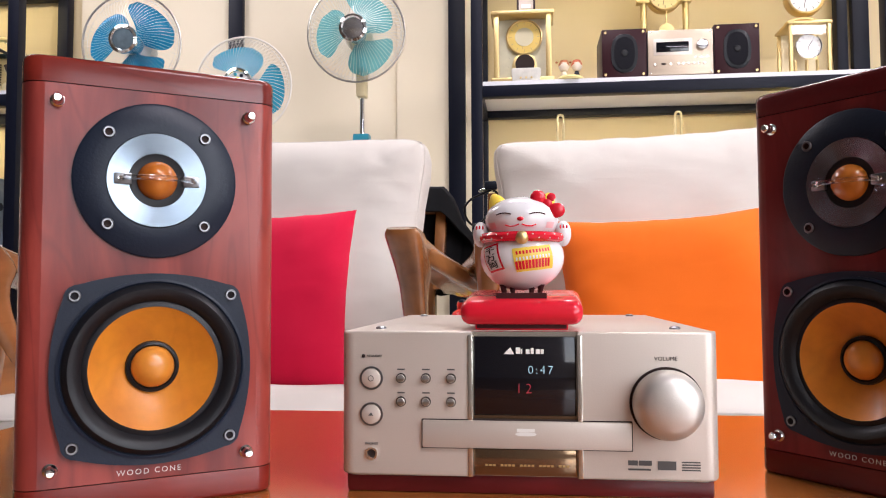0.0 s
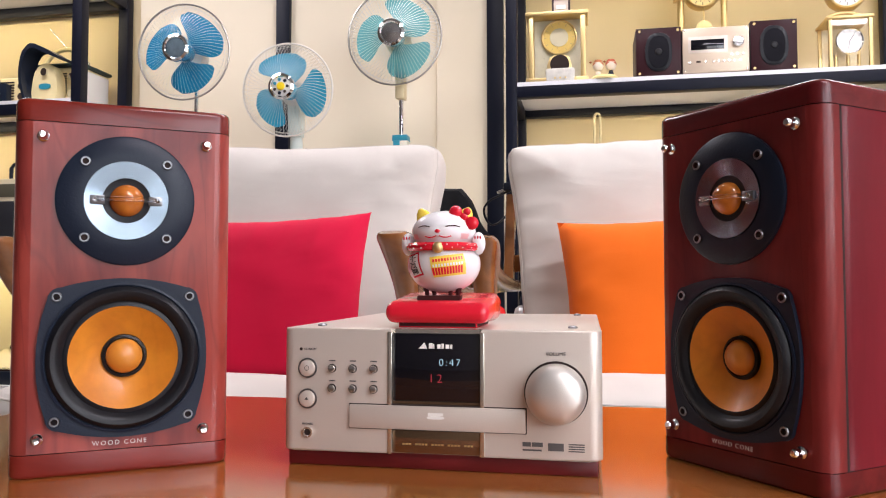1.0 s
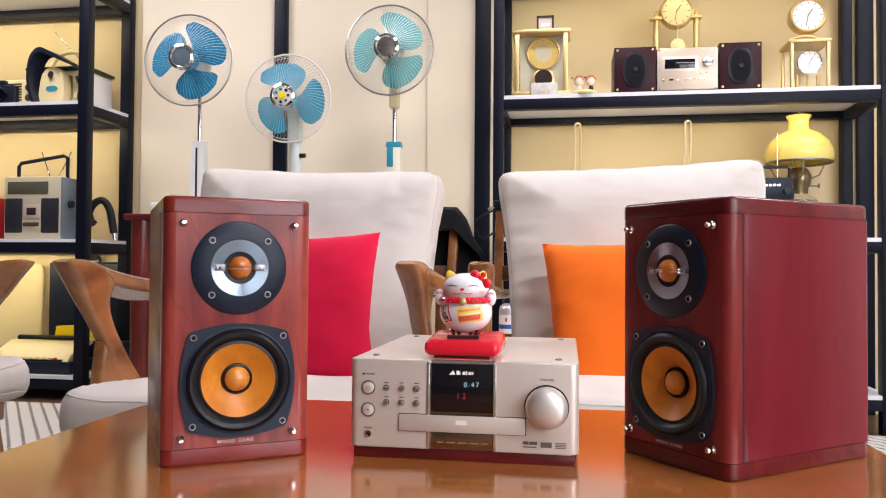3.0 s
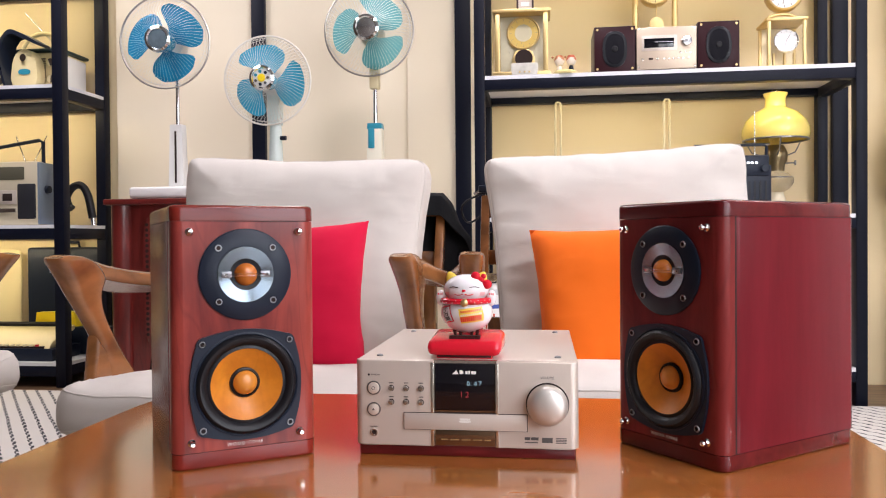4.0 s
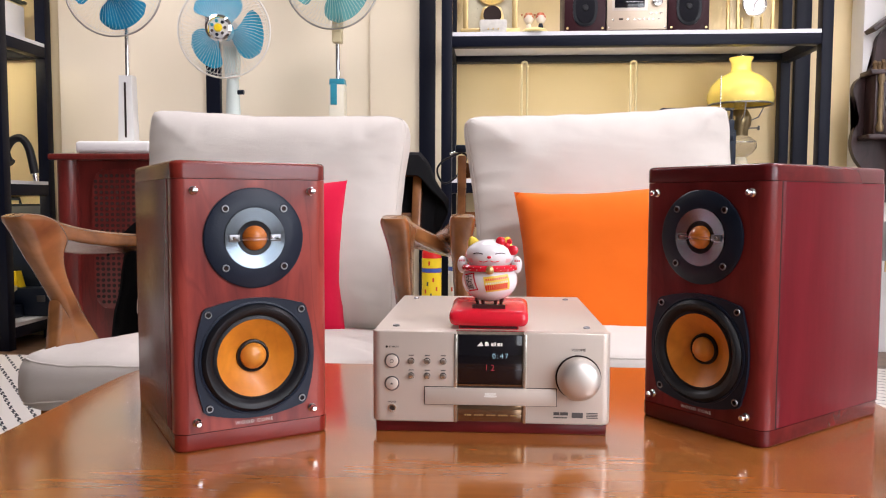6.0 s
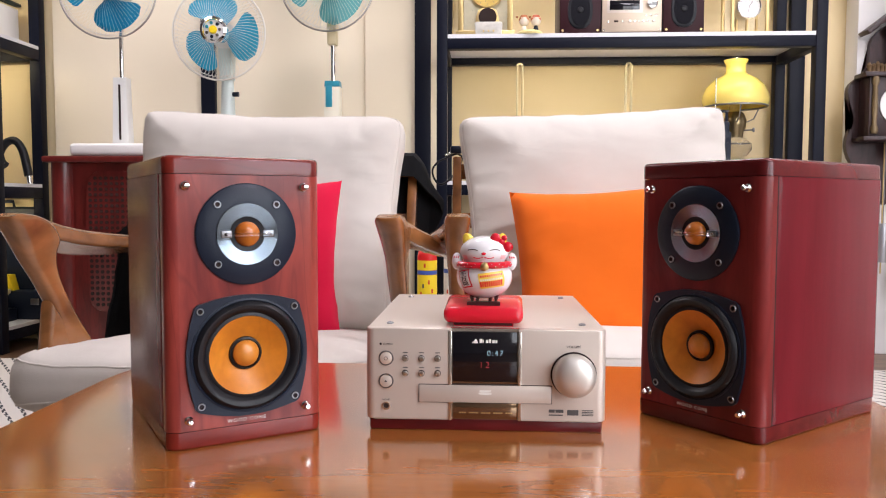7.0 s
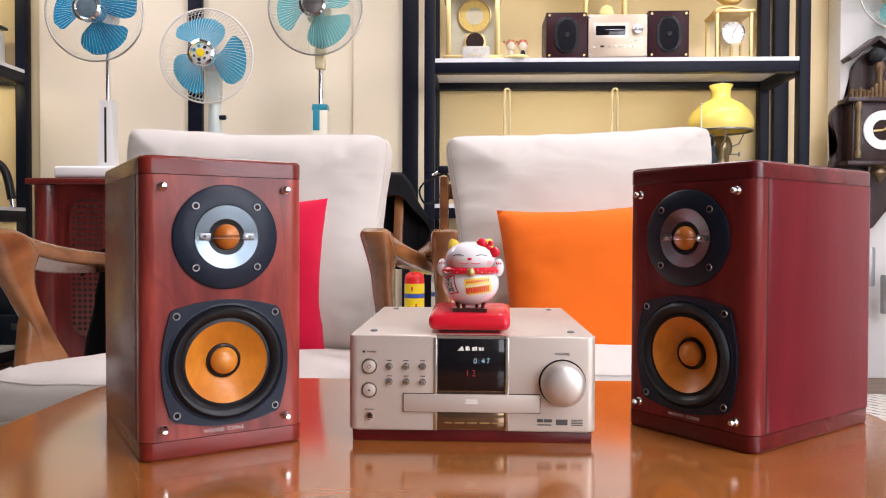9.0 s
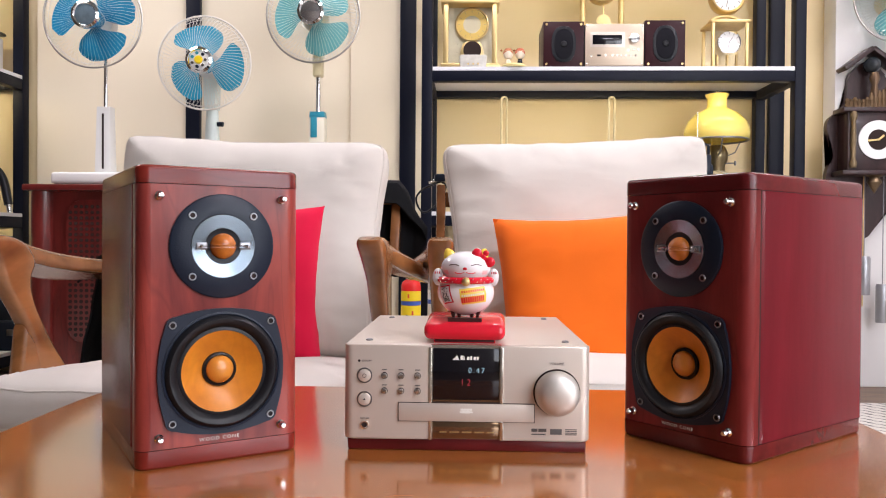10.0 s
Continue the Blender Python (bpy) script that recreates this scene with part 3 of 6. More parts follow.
part("lower_panel", B((RL + 0.001, 0.0024, 0.0100), (RR - 0.001, 0.006, 0.0268), 0.0006), M_BROWNMIRROR, unit, "bronze mirror panel")
part("tray_gap", B((-0.0665, -0.0004, 0.0266), (0.0642, 0.006, 0.0452), 0.0006), M_SEAM, unit)
part("disc_tray", B((-0.0657, -0.0022, 0.0274), (0.0634, 0.006, 0.0444), 0.0007), M_CHAMP, unit, "champagne disc tray front")
kz, kx = 0.0562, 0.0846
# flat dark ring painted round the knob as its shadow
part("knob_shadow_ring", Lathe([(0.0222, 0), (0.0222, 0.0008), (0.0205, 0.0008)], 64, Matrix.Translation((kx, 0, kz)) @ pose(0, 0, 0, 90, 0, 0)), M_SEAM, unit)
part("volume_knob", Lathe([(0.0206, 0.0), (0.0211, 0.006), (0.0207, 0.0100), (0.0195, 0.0132), (0.0172, 0.0160), (0.0138, 0.0182), (0.0090, 0.0196), (0.0045, 0.0202), (0, 0.0204)], 64, Matrix.Translation((kx, 0, kz)) @ pose(0, 0, 0, 90, 0, 0)),
     worn("satin_knob", (0.72, 0.68, 0.62), 0.42, 0.7, vary=0.02, grain=900, bump=0.05), unit, "satin silver volume knob")


def push_button(name, x, z, r, h, ring):
    m = Matrix.Translation((x, 0, z)) @ pose(0, 0, 0, 90, 0, 0)
    b = part(name, Lathe([(r * 0.86, 0), (r * 0.86, h * 0.8), (r * 0.74, h), (0, h * 1.05)], 32, m), M_CHROME if r < 0.004 else M_CHAMP, unit)
    part("bezel", Lathe([(r * 1.06, 0), (r * 1.06, h * 0.35), (r * 0.9, h * 0.35), (r * 0.88, 0.0002)], 32, m), ring, b)


push_button("power_button", -0.0985, 0.0702, 0.0070, 0.0024, M_STEELDARK)
push_button("eject_button", -0.0985, 0.0475, 0.0070, 0.0024, M_STEELDARK)
part("symbol", tube(bmesh.new(), [(-0.0985 + 0.0017 * math.cos(radians(a)), -0.0026, 0.0702 + 0.0017 * math.sin(radians(a))) for a in range(0, 360, 24)], 0.00022, 4, True), M_PRINT, unit)
part("symbol", slab(bmesh.new(), [(-0.1001, 0.0468), (-0.0969, 0.0468), (-0.0985, 0.0489)], -0.0028, -0.0022, 1), M_PRINT, unit)
for i in range(3):
    for j in range(2):
        push_button("push_button", -0.0795 + 0.0159 * i, 0.0703 - 0.0147 * j, 0.0030, 0.0026, M_SEAM)
mj = Matrix.Translation((-0.0985, 0, 0.0227)) @ pose(0, 0, 0, 90, 0, 0)
part("headphone_socket", Lathe([(0.0040, 0), (0.0040, 0.0012), (0.0028, 0.0012), (0.0022, 0.0004), (0, 0.0002)], 24, mj, [0, 0, 0, 1]), (M_CHROME, M_SEAM), unit, "chrome headphone socket")
letters("lettering", "VOLUME", 0.0036, M_PRINT, unit, pose(kx, -0.0002, 0.0833, 90, 0, 0))
letters("lettering", "STANDBY", 0.0022, M_PRINT, unit, pose(-0.0965, -0.0002, 0.0841, 90, 0, 0))
letters("lettering", "PHONES", 0.0022, M_PRINT, unit, pose(-0.0985, -0.0002, 0.0288, 90, 0, 0))
part("indicator", Lathe([(0.0012, 0), (0.0011, 0.0005), (0, 0.0006)], 12, Matrix.Translation((-0.1038, 0, 0.0841)) @ pose(0, 0, 0, 90, 0, 0)), M_SEAM, unit)
letters("clock_digits", "0:47", 0.0074, M_CYAN, unit, pose(0.0085, 0.0021, 0.0755, 90, 0, 0), spacing=1.3, bold=-0.00015)
letters("track_digits", "12", 0.0088, M_RED, unit, pose(-0.0020, 0.0021, 0.0638, 90, 0, 0), spacing=1.4, bold=-0.00018)
# maker's mark and format marks as plain shapes
mk = bmesh.new()
slab(mk, [(-0.0145, 0.0855), (-0.0080, 0.0855), (-0.0102, 0.0900)], 0.0019, 0.0024, 1)
for k, (w_, h_) in enumerate(((0.0028, 0.0040), (0.0009, 0.0032), (0.0024, 0.0030), (0.0018, 0.0037), (0.0026, 0.0030), (0.0018, 0.0030))):
    box(mk, (-0.0068 + 0.0031 * k, 0.0019, 0.0857), (-0.0068 + 0.0031 * k + w_, 0.0024, 0.0857 + h_))
part("maker_mark", mk, M_PALEPRINT, unit)
for i in range(3):
    for j in range(2):
        bx, bz = -0.0795 + 0.0159 * i, 0.0758 - 0.0147 * j
        part("legend", B((bx - 0.0024, -0.0003, bz - 0.00045), (bx + 0.0024, 0.0005, bz + 0.00045)), M_PRINT, unit)
part("tray_mark", slab(bmesh.new(), super_outline(0.0065, 0.0012, 2.4, 24, -0.001, 0.0366), -0.0024, -0.0018, 1), M_PALEPRINT, unit)
part("tray_mark", B((-0.0065, -0.0024, 0.0380), (0.0045, -0.0018, 0.0400), 0), M_PALEPRINT, unit)
fm = bmesh.new()
box(fm, (0.0610, -0.0003, 0.0185), (0.0668, 0.0004, 0.0215))
box(fm, (0.0675, -0.0003, 0.0185), (0.0752, 0.0004, 0.0215))
box(fm, (0.0610, -0.0003, 0.0155), (0.0745, 0.0004, 0.0166))
part("format_mark", fm, M_PRINT, unit)
part("format_mark", B((0.0788, -0.0003, 0.0160), (0.0897, 0.0004, 0.0213)), M_PRINT, unit)
fm = bmesh.new()
for i in range(4):
    box(fm, (0.0930, -0.0003, 0.0157 + 0.0016 * i), (0.1040, 0.0004, 0.0165 + 0.0016 * i))
part("format_mark", fm, M_PRINT, unit)
lw = bmesh.new()
for i in range(22):
    if i % 5 != 3:
        box(lw, (-0.0265 + 0.0024 * i, 0.0020, 0.0158), (-0.0248 + 0.0024 * i, 0.0024, 0.0170))
part("legend", lw, M_GOLD, unit)
for sx, sy in ((-0.098, 0.03), (0.096, 0.03), (-0.098, 0.25), (0.096, 0.25)):
    part("cover_screw", Lathe([(0.0036, 0), (0.0036, 0.0012), (0.0024, 0.0020), (0.0008, 0.0018), (0, 0.0012)], 16, Matrix.Translation((sx, sy, 0.0997))), M_STEELDARK, unit)


# ---- armchairs ----
def taper(bm, h):
    """Draws a back cushion in towards its foot."""
    for v in bm.verts:
        low = 0.5 - v.co.z / h
        v.co.x = v.co.x * (1 - 0.07 * low) + 0.012 * low


def limb(bm, rows, power=3.4, seg=20):
    """A rounded limb through rows of (front y, z, rear y, z, centre x, half width)."""
    rings = []
    for fy, fz, ry, rz, cx, hw in rows:
        ring = []
        for k in range(seg):
            a = 2 * math.pi * (k + 0.5) / seg
            c, s = (math.copysign(abs(f) ** (2 / power), f) for f in (math.cos(a), math.sin(a)))
            ring.append(bm.verts.new((cx + hw * s, (fy + ry) / 2 + (ry - fy) / 2 * c, (fz + rz) / 2 + (rz - fz) / 2 * c)))
        rings.append(ring)
    for p, q in zip(rings, rings[1:]):
        for k in range(seg):
            bm.faces.new((p[k], p[(k + 1) % seg], q[(k + 1) % seg], q[k]))
    bm.faces.new(rings[0][::-1])
    bm.faces.new(rings[-1])


def chair_arm(sx):
    """Brace that rises to a forward-pointing head, and a paddle that flares outwards behind it."""
    bm = bmesh.new()
    brace = [(0.000, 0.641, 0.030, 0.647, -0.003, 0.018), (0.003, 0.634, 0.070, 0.643, -0.003, 0.023), (0.014, 0.621, 0.115, 0.629, -0.002, 0.0235), (0.034, 0.598, 0.146, 0.599, 0.0, 0.0215),
             (0.056, 0.569, 0.138, 0.575, 0.001, 0.018), (0.080, 0.540, 0.136, 0.549, 0.0, 0.0165), (0.106, 0.507, 0.150, 0.516, 0.0, 0.0155), (0.128, 0.475, 0.174, 0.482, 0.0, 0.015),
             (0.139, 0.440, 0.207, 0.440, 0.0, 0.015), (0.154, 0.395, 0.248, 0.395, 0.0, 0.015), (0.195, 0.340, 0.292, 0.340, 0.0, 0.015), (0.230, 0.290, 0.300, 0.290, 0.0, 0.015)]
    paddle = [(0.050, 0.6425, 0.052, 0.608, -0.002, 0.0215), (0.100, 0.636, 0.102, 0.598, 0.002, 0.023), (0.152, 0.626, 0.154, 0.592, 0.012, 0.027), (0.220, 0.616, 0.220, 0.581, 0.027, 0.037),
              (0.304, 0.606, 0.303, 0.571, 0.036, 0.044), (0.400, 0.597, 0.400, 0.563, 0.034, 0.043), (0.500, 0.588, 0.500, 0.557, 0.026, 0.038), (0.600, 0.580, 0.600, 0.554, 0.008, 0.030), (0.655, 0.577, 0.655, 0.554, -0.004, 0.024)]
    for rows in (brace, paddle):
        limb(bm, [(r[0] * 1.08, r[1], r[2] * 1.08, r[3], sx * (0.315 + r[4]), r[5]) for r in spline(rows, 3, False)])
    for v in bm.verts:
        v.co.z -= 0.018 * max(0.0, sx * v.co.x - 0.333) / 0.06
    return bm


def armchair(m, label, roll=0.0, shift=0.0, wide=0.63, rise=0.0):
    """Front of the seat at local y = 0, facing -y; x across."""
    c = thing("armchair", m, label, "armchair", "lounge armchairs")
    leg = [(0.126, 0.490), (0.180, 0.44), (0.185, 0.37), (0.070, 0.002), (0.036, 0.002), (0.112, 0.37)]
    rear = [(0.66, 0.58), (0.70, 0.58), (0.70, 0.42), (0.80, 0.002), (0.76, 0.002), (0.645, 0.40)]
    upright = [(0.648, 0.565), (0.682, 0.565), (0.752, 0.765), (0.728, 0.765)]
    tall = [(0.648, 0.565), (0.682, 0.565), (0.760, 0.790), (0.738, 0.790)]
    for sx in (-1, 1):
        post = 0.284 if sx > 0 else -0.326
        a, b = (0.295, 0.335) if sx > 0 else (-0.335, -0.295)
        arm = chair_arm(sx)
        part("armrest", arm, M_WALNUT, c, "curved walnut-brown armrest")
        part("leg", slab(bmesh.new(), leg, a + 0.007, b - 0.007, 0, 0.009, 3), M_WALNUT, c)
        part("leg", slab(bmesh.new(), rear, sx * 0.262 - 0.015, sx * 0.262 + 0.015, 0, 0.006), M_WALNUT, c)
        part("back_upright", slab(bmesh.new(), upright if sx > 0 else tall, post - 0.012, post + 0.012, 0, 0.005), M_WALNUT, c)
    rail = bmesh.new()
    box(rail, (-0.296, 0.05, 0.27), (0.296, 0.08, 0.315), 0.005)
    box(rail, (-0.296, 0.55, 0.25), (0.296, 0.58, 0.295), 0.005)
    for k in range(5):
        box(rail, (-0.29, 0.13 + 0.09 * k, 0.292), (0.29, 0.17 + 0.09 * k, 0.302))
    part("seat_frame", rail, M_WALNUT, c)
    bk = bmesh.new()
    for z, y in ((0.42, 0.665), (0.60, 0.695), (0.73, 0.735)):
        box(bk, (-0.318, y, z), (0.277, y + 0.02, z + 0.04), 0.003)
    part("back_frame", bk, M_WALNUT, c)
    seat = puffed(0.64, 0.13, 0.61, 9, 0.004, 1.0, 44, 0.02)
    seat.transform(pose(0, 0.268, 0.350, -95, 0, 0))
    sc = part("seat_cushion", seat, M_WHITECLOTH, c, "off-white linen seat cushion")
    for y in (-0.8, 0.8):
        line = seam_line(0.64, 0.13, 0.61, y, 9, 0.004, 1.0, 0.02, 0.002)
        line.transform(pose(0, 0.268, 0.350, -95, 0, 0))
        part("piping", line, M_WHITECLOTH, sc)
    put = pose(shift, 0.515, 0.628 + rise, -17, roll, 0)
    shape = (wide, 0.19, 0.505, 16, 0.0055, 5.0 + roll, 0.035)
    back = puffed(*shape[:6], 40, shape[6])
    taper(back, shape[2])
    back.transform(put)
    bc = part("back_cushion", back, M_WHITECLOTH, c, "off-white linen back cushion")
    for y in (-0.8, 0.8):
        line = seam_line(*shape[:3], y, *shape[3:])
        taper(line, shape[2])
        line.transform(put)
        part("piping", line, M_WHITECLOTH, bc)
    return c


armchair(pose(-0.467, 0.928, 0), "wooden lounge armchair with off-white cushions, holding a crimson pillow", 1.6, -0.027, 0.612, -0.007)
armchair(pose(0.262, 1.06, 0, 0, 0, 1), "wooden lounge armchair with off-white cushions, holding an orange pillow", -2.4, 0.006, 0.648, 0.012)
armchair(pose(-1.15, 1.03, 0, 0, 0, 90), "wooden lounge armchair with off-white cushions, standing sideways")
pl = part("throw_pillow", throw_pillow(0.36, 0.12, 0.14, 3.0, 32), M_REDCLOTH, smooth=55)
pl.matrix_basis = pose(-0.482, 1.335, 0.536, -16, -2.0, 0)
tagged(pl, "crimson red square linen throw pillow", "pillow", "throw pillows")
pl = part("throw_pillow", throw_pillow(0.37, 0.12, 0.14, 8.0, 32), M_ORANGECLOTH, smooth=55)
pl.matrix_basis = pose(0.246, 1.36, 0.522, -16, -3.2, 2)
tagged(pl, "bright orange square linen throw pillow", "pillow", "throw pillows")


# ---- open shelves ----
def shelf_unit(name, m, width, depth, height, boards, label, p=0.05, rear_drop=0.065, front_drop=0.065):
    s = thing(name, m, label, "shelf", "black metal shelves")
    d = 0.05
    for x in (0, width - p):
        for y in (0, depth - d):
            part("post", B((x, y, 0), (x + p, y + d, height), 0.003), M_IRON, s)
    for z in boards:
        fr = bmesh.new()
        box(fr, (p, 0.002, z - front_drop), (width - p, d - 0.002, z - 0.016), 0.002)
        box(fr, (p, depth - d + 0.002, z - rear_drop), (width - p, depth - 0.002, z - 0.016), 0.002)
        for x in (0.002, width - p + 0.002):
            box(fr, (x, d, z - front_drop), (x + p - 0.004, depth - d, z - 0.016), 0.002)
        part("shelf_frame", fr, M_IRON, s)
        q, r = p + 0.001, d + 0.001
        plan = [(q, 0.003), (width - q, 0.003), (width - q, r), (width - 0.003, r), (width - 0.003, depth - r), (width - q, depth - r), (width - q, depth - 0.003), (q, depth - 0.003), (q, depth - r), (0.003, depth - r), (0.003, r), (q, r)]
        part("shelf_board", slab(bmesh.new(), plan, z - 0.0155, z, 2), M_SHELFWHITE, s, "white shelf board")
    return s


shelf_unit("display_shelf", pose(-0.2, 2.85, 0), 1.534, 0.47, 2.5, (0.155, 0.758, 1.345, 1.95), "tall black metal shelf with white boards and clocks", 0.043, 0.046, 0.058)
shelf_unit("display_shelf", pose(-3.65, 2.93, 0), 1.55, 0.39, 2.5, (0.115, 0.752, 1.398, 1.98), "tall black metal shelf with white boards and old radios")


# ---- rug ----
M_RUG = principled("woven_rug", (0.72, 0.69, 0.64), 0.95, spec=0.1)


def rug_nodes(m):
    b = m.node_tree.nodes["Principled BSDF"]
    co = node(m, "ShaderNodeTexCoord")
    sep = node(m, "ShaderNodeSeparateXYZ")
    wire(m, co.outputs["Object"], sep.inputs[0])

    def op(kind, a, c=None):
        n = node(m, "ShaderNodeMath")
        n.operation = kind
        for i, v in enumerate((a, c)):
            if v is None:
                continue
            if isinstance(v, (int, float)):
                n.inputs[i].default_value = v
            else:
                wire(m, v, n.inputs[i])
        return n.outputs[0]
    # rows run aslant over the rug
    along = op("ADD", op("MULTIPLY", sep.outputs[0], 0.64), op("MULTIPLY", sep.outputs[1], -0.768))
    across = op("ADD", op("MULTIPLY", sep.outputs[0], 0.768), op("MULTIPLY", sep.outputs[1], 0.64))
    row = op("DIVIDE", across, 0.046)
    shift = op("MULTIPLY", op("FLOOR", row), 0.37)
    wob = node(m, "ShaderNodeTexNoise", Scale=30.0)
    wire(m, co.outputs["Object"], wob.inputs["Vector"])
    u = op("FRACT", op("ADD", op("ADD", op("DIVIDE", along, 0.055), shift), op("MULTIPLY", wob.outputs[0], 0.5)))
    dash = op("MULTIPLY", op("LESS_THAN", u, 0.66), op("LESS_THAN", op("FRACT", op("ADD", row, op("MULTIPLY", wob.outputs[0], 0.2))), 0.25))
    mix = node(m, "ShaderNodeMix")
    mix.data_type = "RGBA"
    mix.inputs["A"].default_value, mix.inputs["B"].default_value = (0.66, 0.63, 0.58, 1), (0.06, 0.06, 0.065, 1)
    wire(m, dash, mix.inputs["Factor"])
    wire(m, mix.outputs["Result"], b.inputs["Base Color"])
    yarn = node(m, "ShaderNodeTexNoise", Scale=260.0)
    wire(m, co.outputs["Object"], yarn.inputs["Vector"])
    bp = node(m, "ShaderNodeBump", Strength=0.6, Distance=0.004)
    wire(m, yarn.outputs[0], bp.inputs["Height"])
    wire(m, bp.outputs[0], b.inputs["Normal"])


rug_nodes(M_RUG)
rug = part("rug", B((-3.3, 0.62, 0.001), (2.3, 2.82, 0.012), 0.004), M_RUG)
tagged(rug, "cream woven rug with rows of black dashes", "rug")


# ---- fans ----
def blade_mesh(r0, r1, span, twist, lean):
    """One broad petal-shaped blade about z, pointing along +x."""
    bm = bmesh.new()
    n, k = 10, 9
    sheets = []
    for off in (-0.0012, 0.0012):
        g = []
        for i in range(n + 1):
            t = i / n
            r = r0 + (r1 - r0) * t
            wide = span * (0.42 + 0.58 * math.sin(math.pi * min(1, 0.12 + t * 0.62))) * (1 - max(0, t - 0.86) ** 1.5 * 5.5)
            row = []
            for j in range(k + 1):
                s = j / k - 0.5
                a = s * wide + lean * t
                row.append(bm.verts.new((r * math.cos(a), r * math.sin(a), s * twist * (0.5 + 0.5 * t) + off)))
            g.append(row)
        sheets.append(g)
    for g in sheets:
        for i in range(n):
            for j in range(k):
                bm.faces.new((g[i][j], g[i + 1][j], g[i + 1][j + 1], g[i][j + 1]))
    lo, hi = sheets
    rim = [(i, 0) for i in range(n)] + [(n, j) for j in range(k)] + [(i, k) for i in range(n, 0, -1)] + [(0, j) for j in range(k, 0, -1)]
    for q in range(len(rim)):
        a, b = rim[q], rim[(q + 1) % len(rim)]
        bm.faces.new((lo[a[0]][a[1]], lo[b[0]][b[1]], hi[b[0]][b[1]], hi[a[0]][a[1]]))
    return bm


def tinted(name, colour, alpha_trans):
    return principled(name, colour, 0.12, trans=alpha_trans, ior=1.2)


M_WHITEPL = worn("white_plastic", (0.74, 0.73, 0.7), 0.35, vary=0.04, grain=120, bump=0.03)
M_CREAMPL = worn("cream_plastic", (0.72, 0.62, 0.38), 0.35, vary=0.06, grain=120, bump=0.03)
M_PALEGREEN = worn("pale_green_plastic", (0.66, 0.74, 0.7), 0.35, vary=0.04, grain=120, bump=0.03)
M_TEALPL = worn("teal_plastic", (0.03, 0.25, 0.34), 0.35, vary=0.05, grain=120, bump=0.03)
M_YELLOWPL = worn("yellow_plastic", (0.85, 0.62, 0.02), 0.35, vary=0.05, grain=120, bump=0.03)
M_WIRE = principled("cage_wire", (0.72, 0.7, 0.66), 0.3, 0.6)
M_RIM = principled("cage_rim_steel", (0.45, 0.42, 0.38), 0.32, 0.85)
M_WIREWHITE = principled("white_cage_wire", (0.72, 0.68, 0.6), 0.35)


def fan_head(f, m, radius, blade, angles, wire_mat, rim_mat, badge, wires=72, span=1.25, lean=0.35, gauge=0.0008):
    """Cage, blades, hub and motor; the head looks along local -y after m."""
    H0 = m @ pose(0, 0, 0, 90, 0, 0)
    cage = bmesh.new()
    for s, rise in ((1, 0.074), (-1, 0.062)):
        for i in range(wires):
            a = 2 * math.pi * i / wires
            pts = []
            for t in (0.2, 0.45, 0.7, 0.88, 1.0):
                z = s * rise * (1 - t ** 3.2)
                b = a + 0.25 * (1 - t)
                pts.append((radius * t * math.cos(b), radius * t * math.sin(b), z))
            tube(cage, pts, gauge, 3)
        tube(cage, [(radius * 0.93 * math.cos(2 * math.pi * k / 48), radius * 0.93 * math.sin(2 * math.pi * k / 48), s * rise * (1 - 0.93 ** 3.2)) for k in range(48)], 0.0010, 4, True)
    cage.transform(H0)
    cg = part("cage", cage, wire_mat, f, "fine round wire cage")
    rim = tube(bmesh.new(), [(radius * math.cos(2 * math.pi * k / 64), radius * math.sin(2 * math.pi * k / 64), 0) for k in range(64)], 0.0040, 8, True)
    rim.transform(H0)
    part("cage_rim", rim, rim_mat, cg)
    for a in angles:
        b = blade_mesh(radius * 0.2, radius * 0.84, span, 0.05, lean)
        b.transform(H0 @ pose(0, 0, -0.018, 0, 0, a - math.degrees(lean) * 0.6))
        part("blade", b, blade, f)
    hub = Lathe([(0, -0.03), (0.036, -0.03), (0.04, 0.012), (0.03, 0.022), (0, 0.024)], 32, H0)
    part("hub", hub, blade, f)
    bd = Lathe([(radius * 0.285, 0.066), (radius * 0.28, 0.077), (radius * 0.23, 0.082), (radius * 0.205, 0.077)], 40, H0)
    part("badge_ring", bd, M_CHROME, f, "chrome badge ring")
    part("badge", Lathe([(radius * 0.21, 0.075), (radius * 0.10, 0.079), (0, 0.080)], 40, H0), badge, f)
    motor = Lathe([(0, -0.16), (0.03, -0.158), (0.048, -0.14), (0.054, -0.10), (0.052, -0.07), (0.03, -0.062), (0, -0.062)], 32, H0)
    part("motor_housing", motor, M_WHITEPL if blade is not M_BLADE3 else M_CREAMPL, f)


M_BLADE1 = tinted("blue_blade", (0.03, 0.32, 0.56), 0.45)
M_BLADE2 = tinted("light_blue_blade", (0.05, 0.41, 0.6), 0.2)
M_BLADE3 = tinted("aqua_blade", (0.25, 0.66, 0.70), 0.55)
M_BADGE1 = worn("badge_grey_blue", (0.3, 0.42, 0.5), 0.25, 0.7, vary=0.4, blotch=40)
M_BADGE3 = worn("badge_mirror", (0.7, 0.7, 0.7), 0.1, 0.95, vary=0.4, blotch=30)

f = thing("desk_fan", pose(-1.535, 2.92, 0.85), "blue-bladed electric fan with a white stand on the cabinet", "fan", "electric fans")
fan_head(f, pose(-0.006, -0.10, 0.684, 3, 0, 4), 0.198, M_BLADE1, (42, 158, -78), M_WIRE, M_RIM, M_BADGE1, span=1.75, gauge=0.0005)
part("pole", rod(bmesh.new(), (0, 0, 0.33), (0, 0, 0.62), 0.0085), M_CHROME, f)
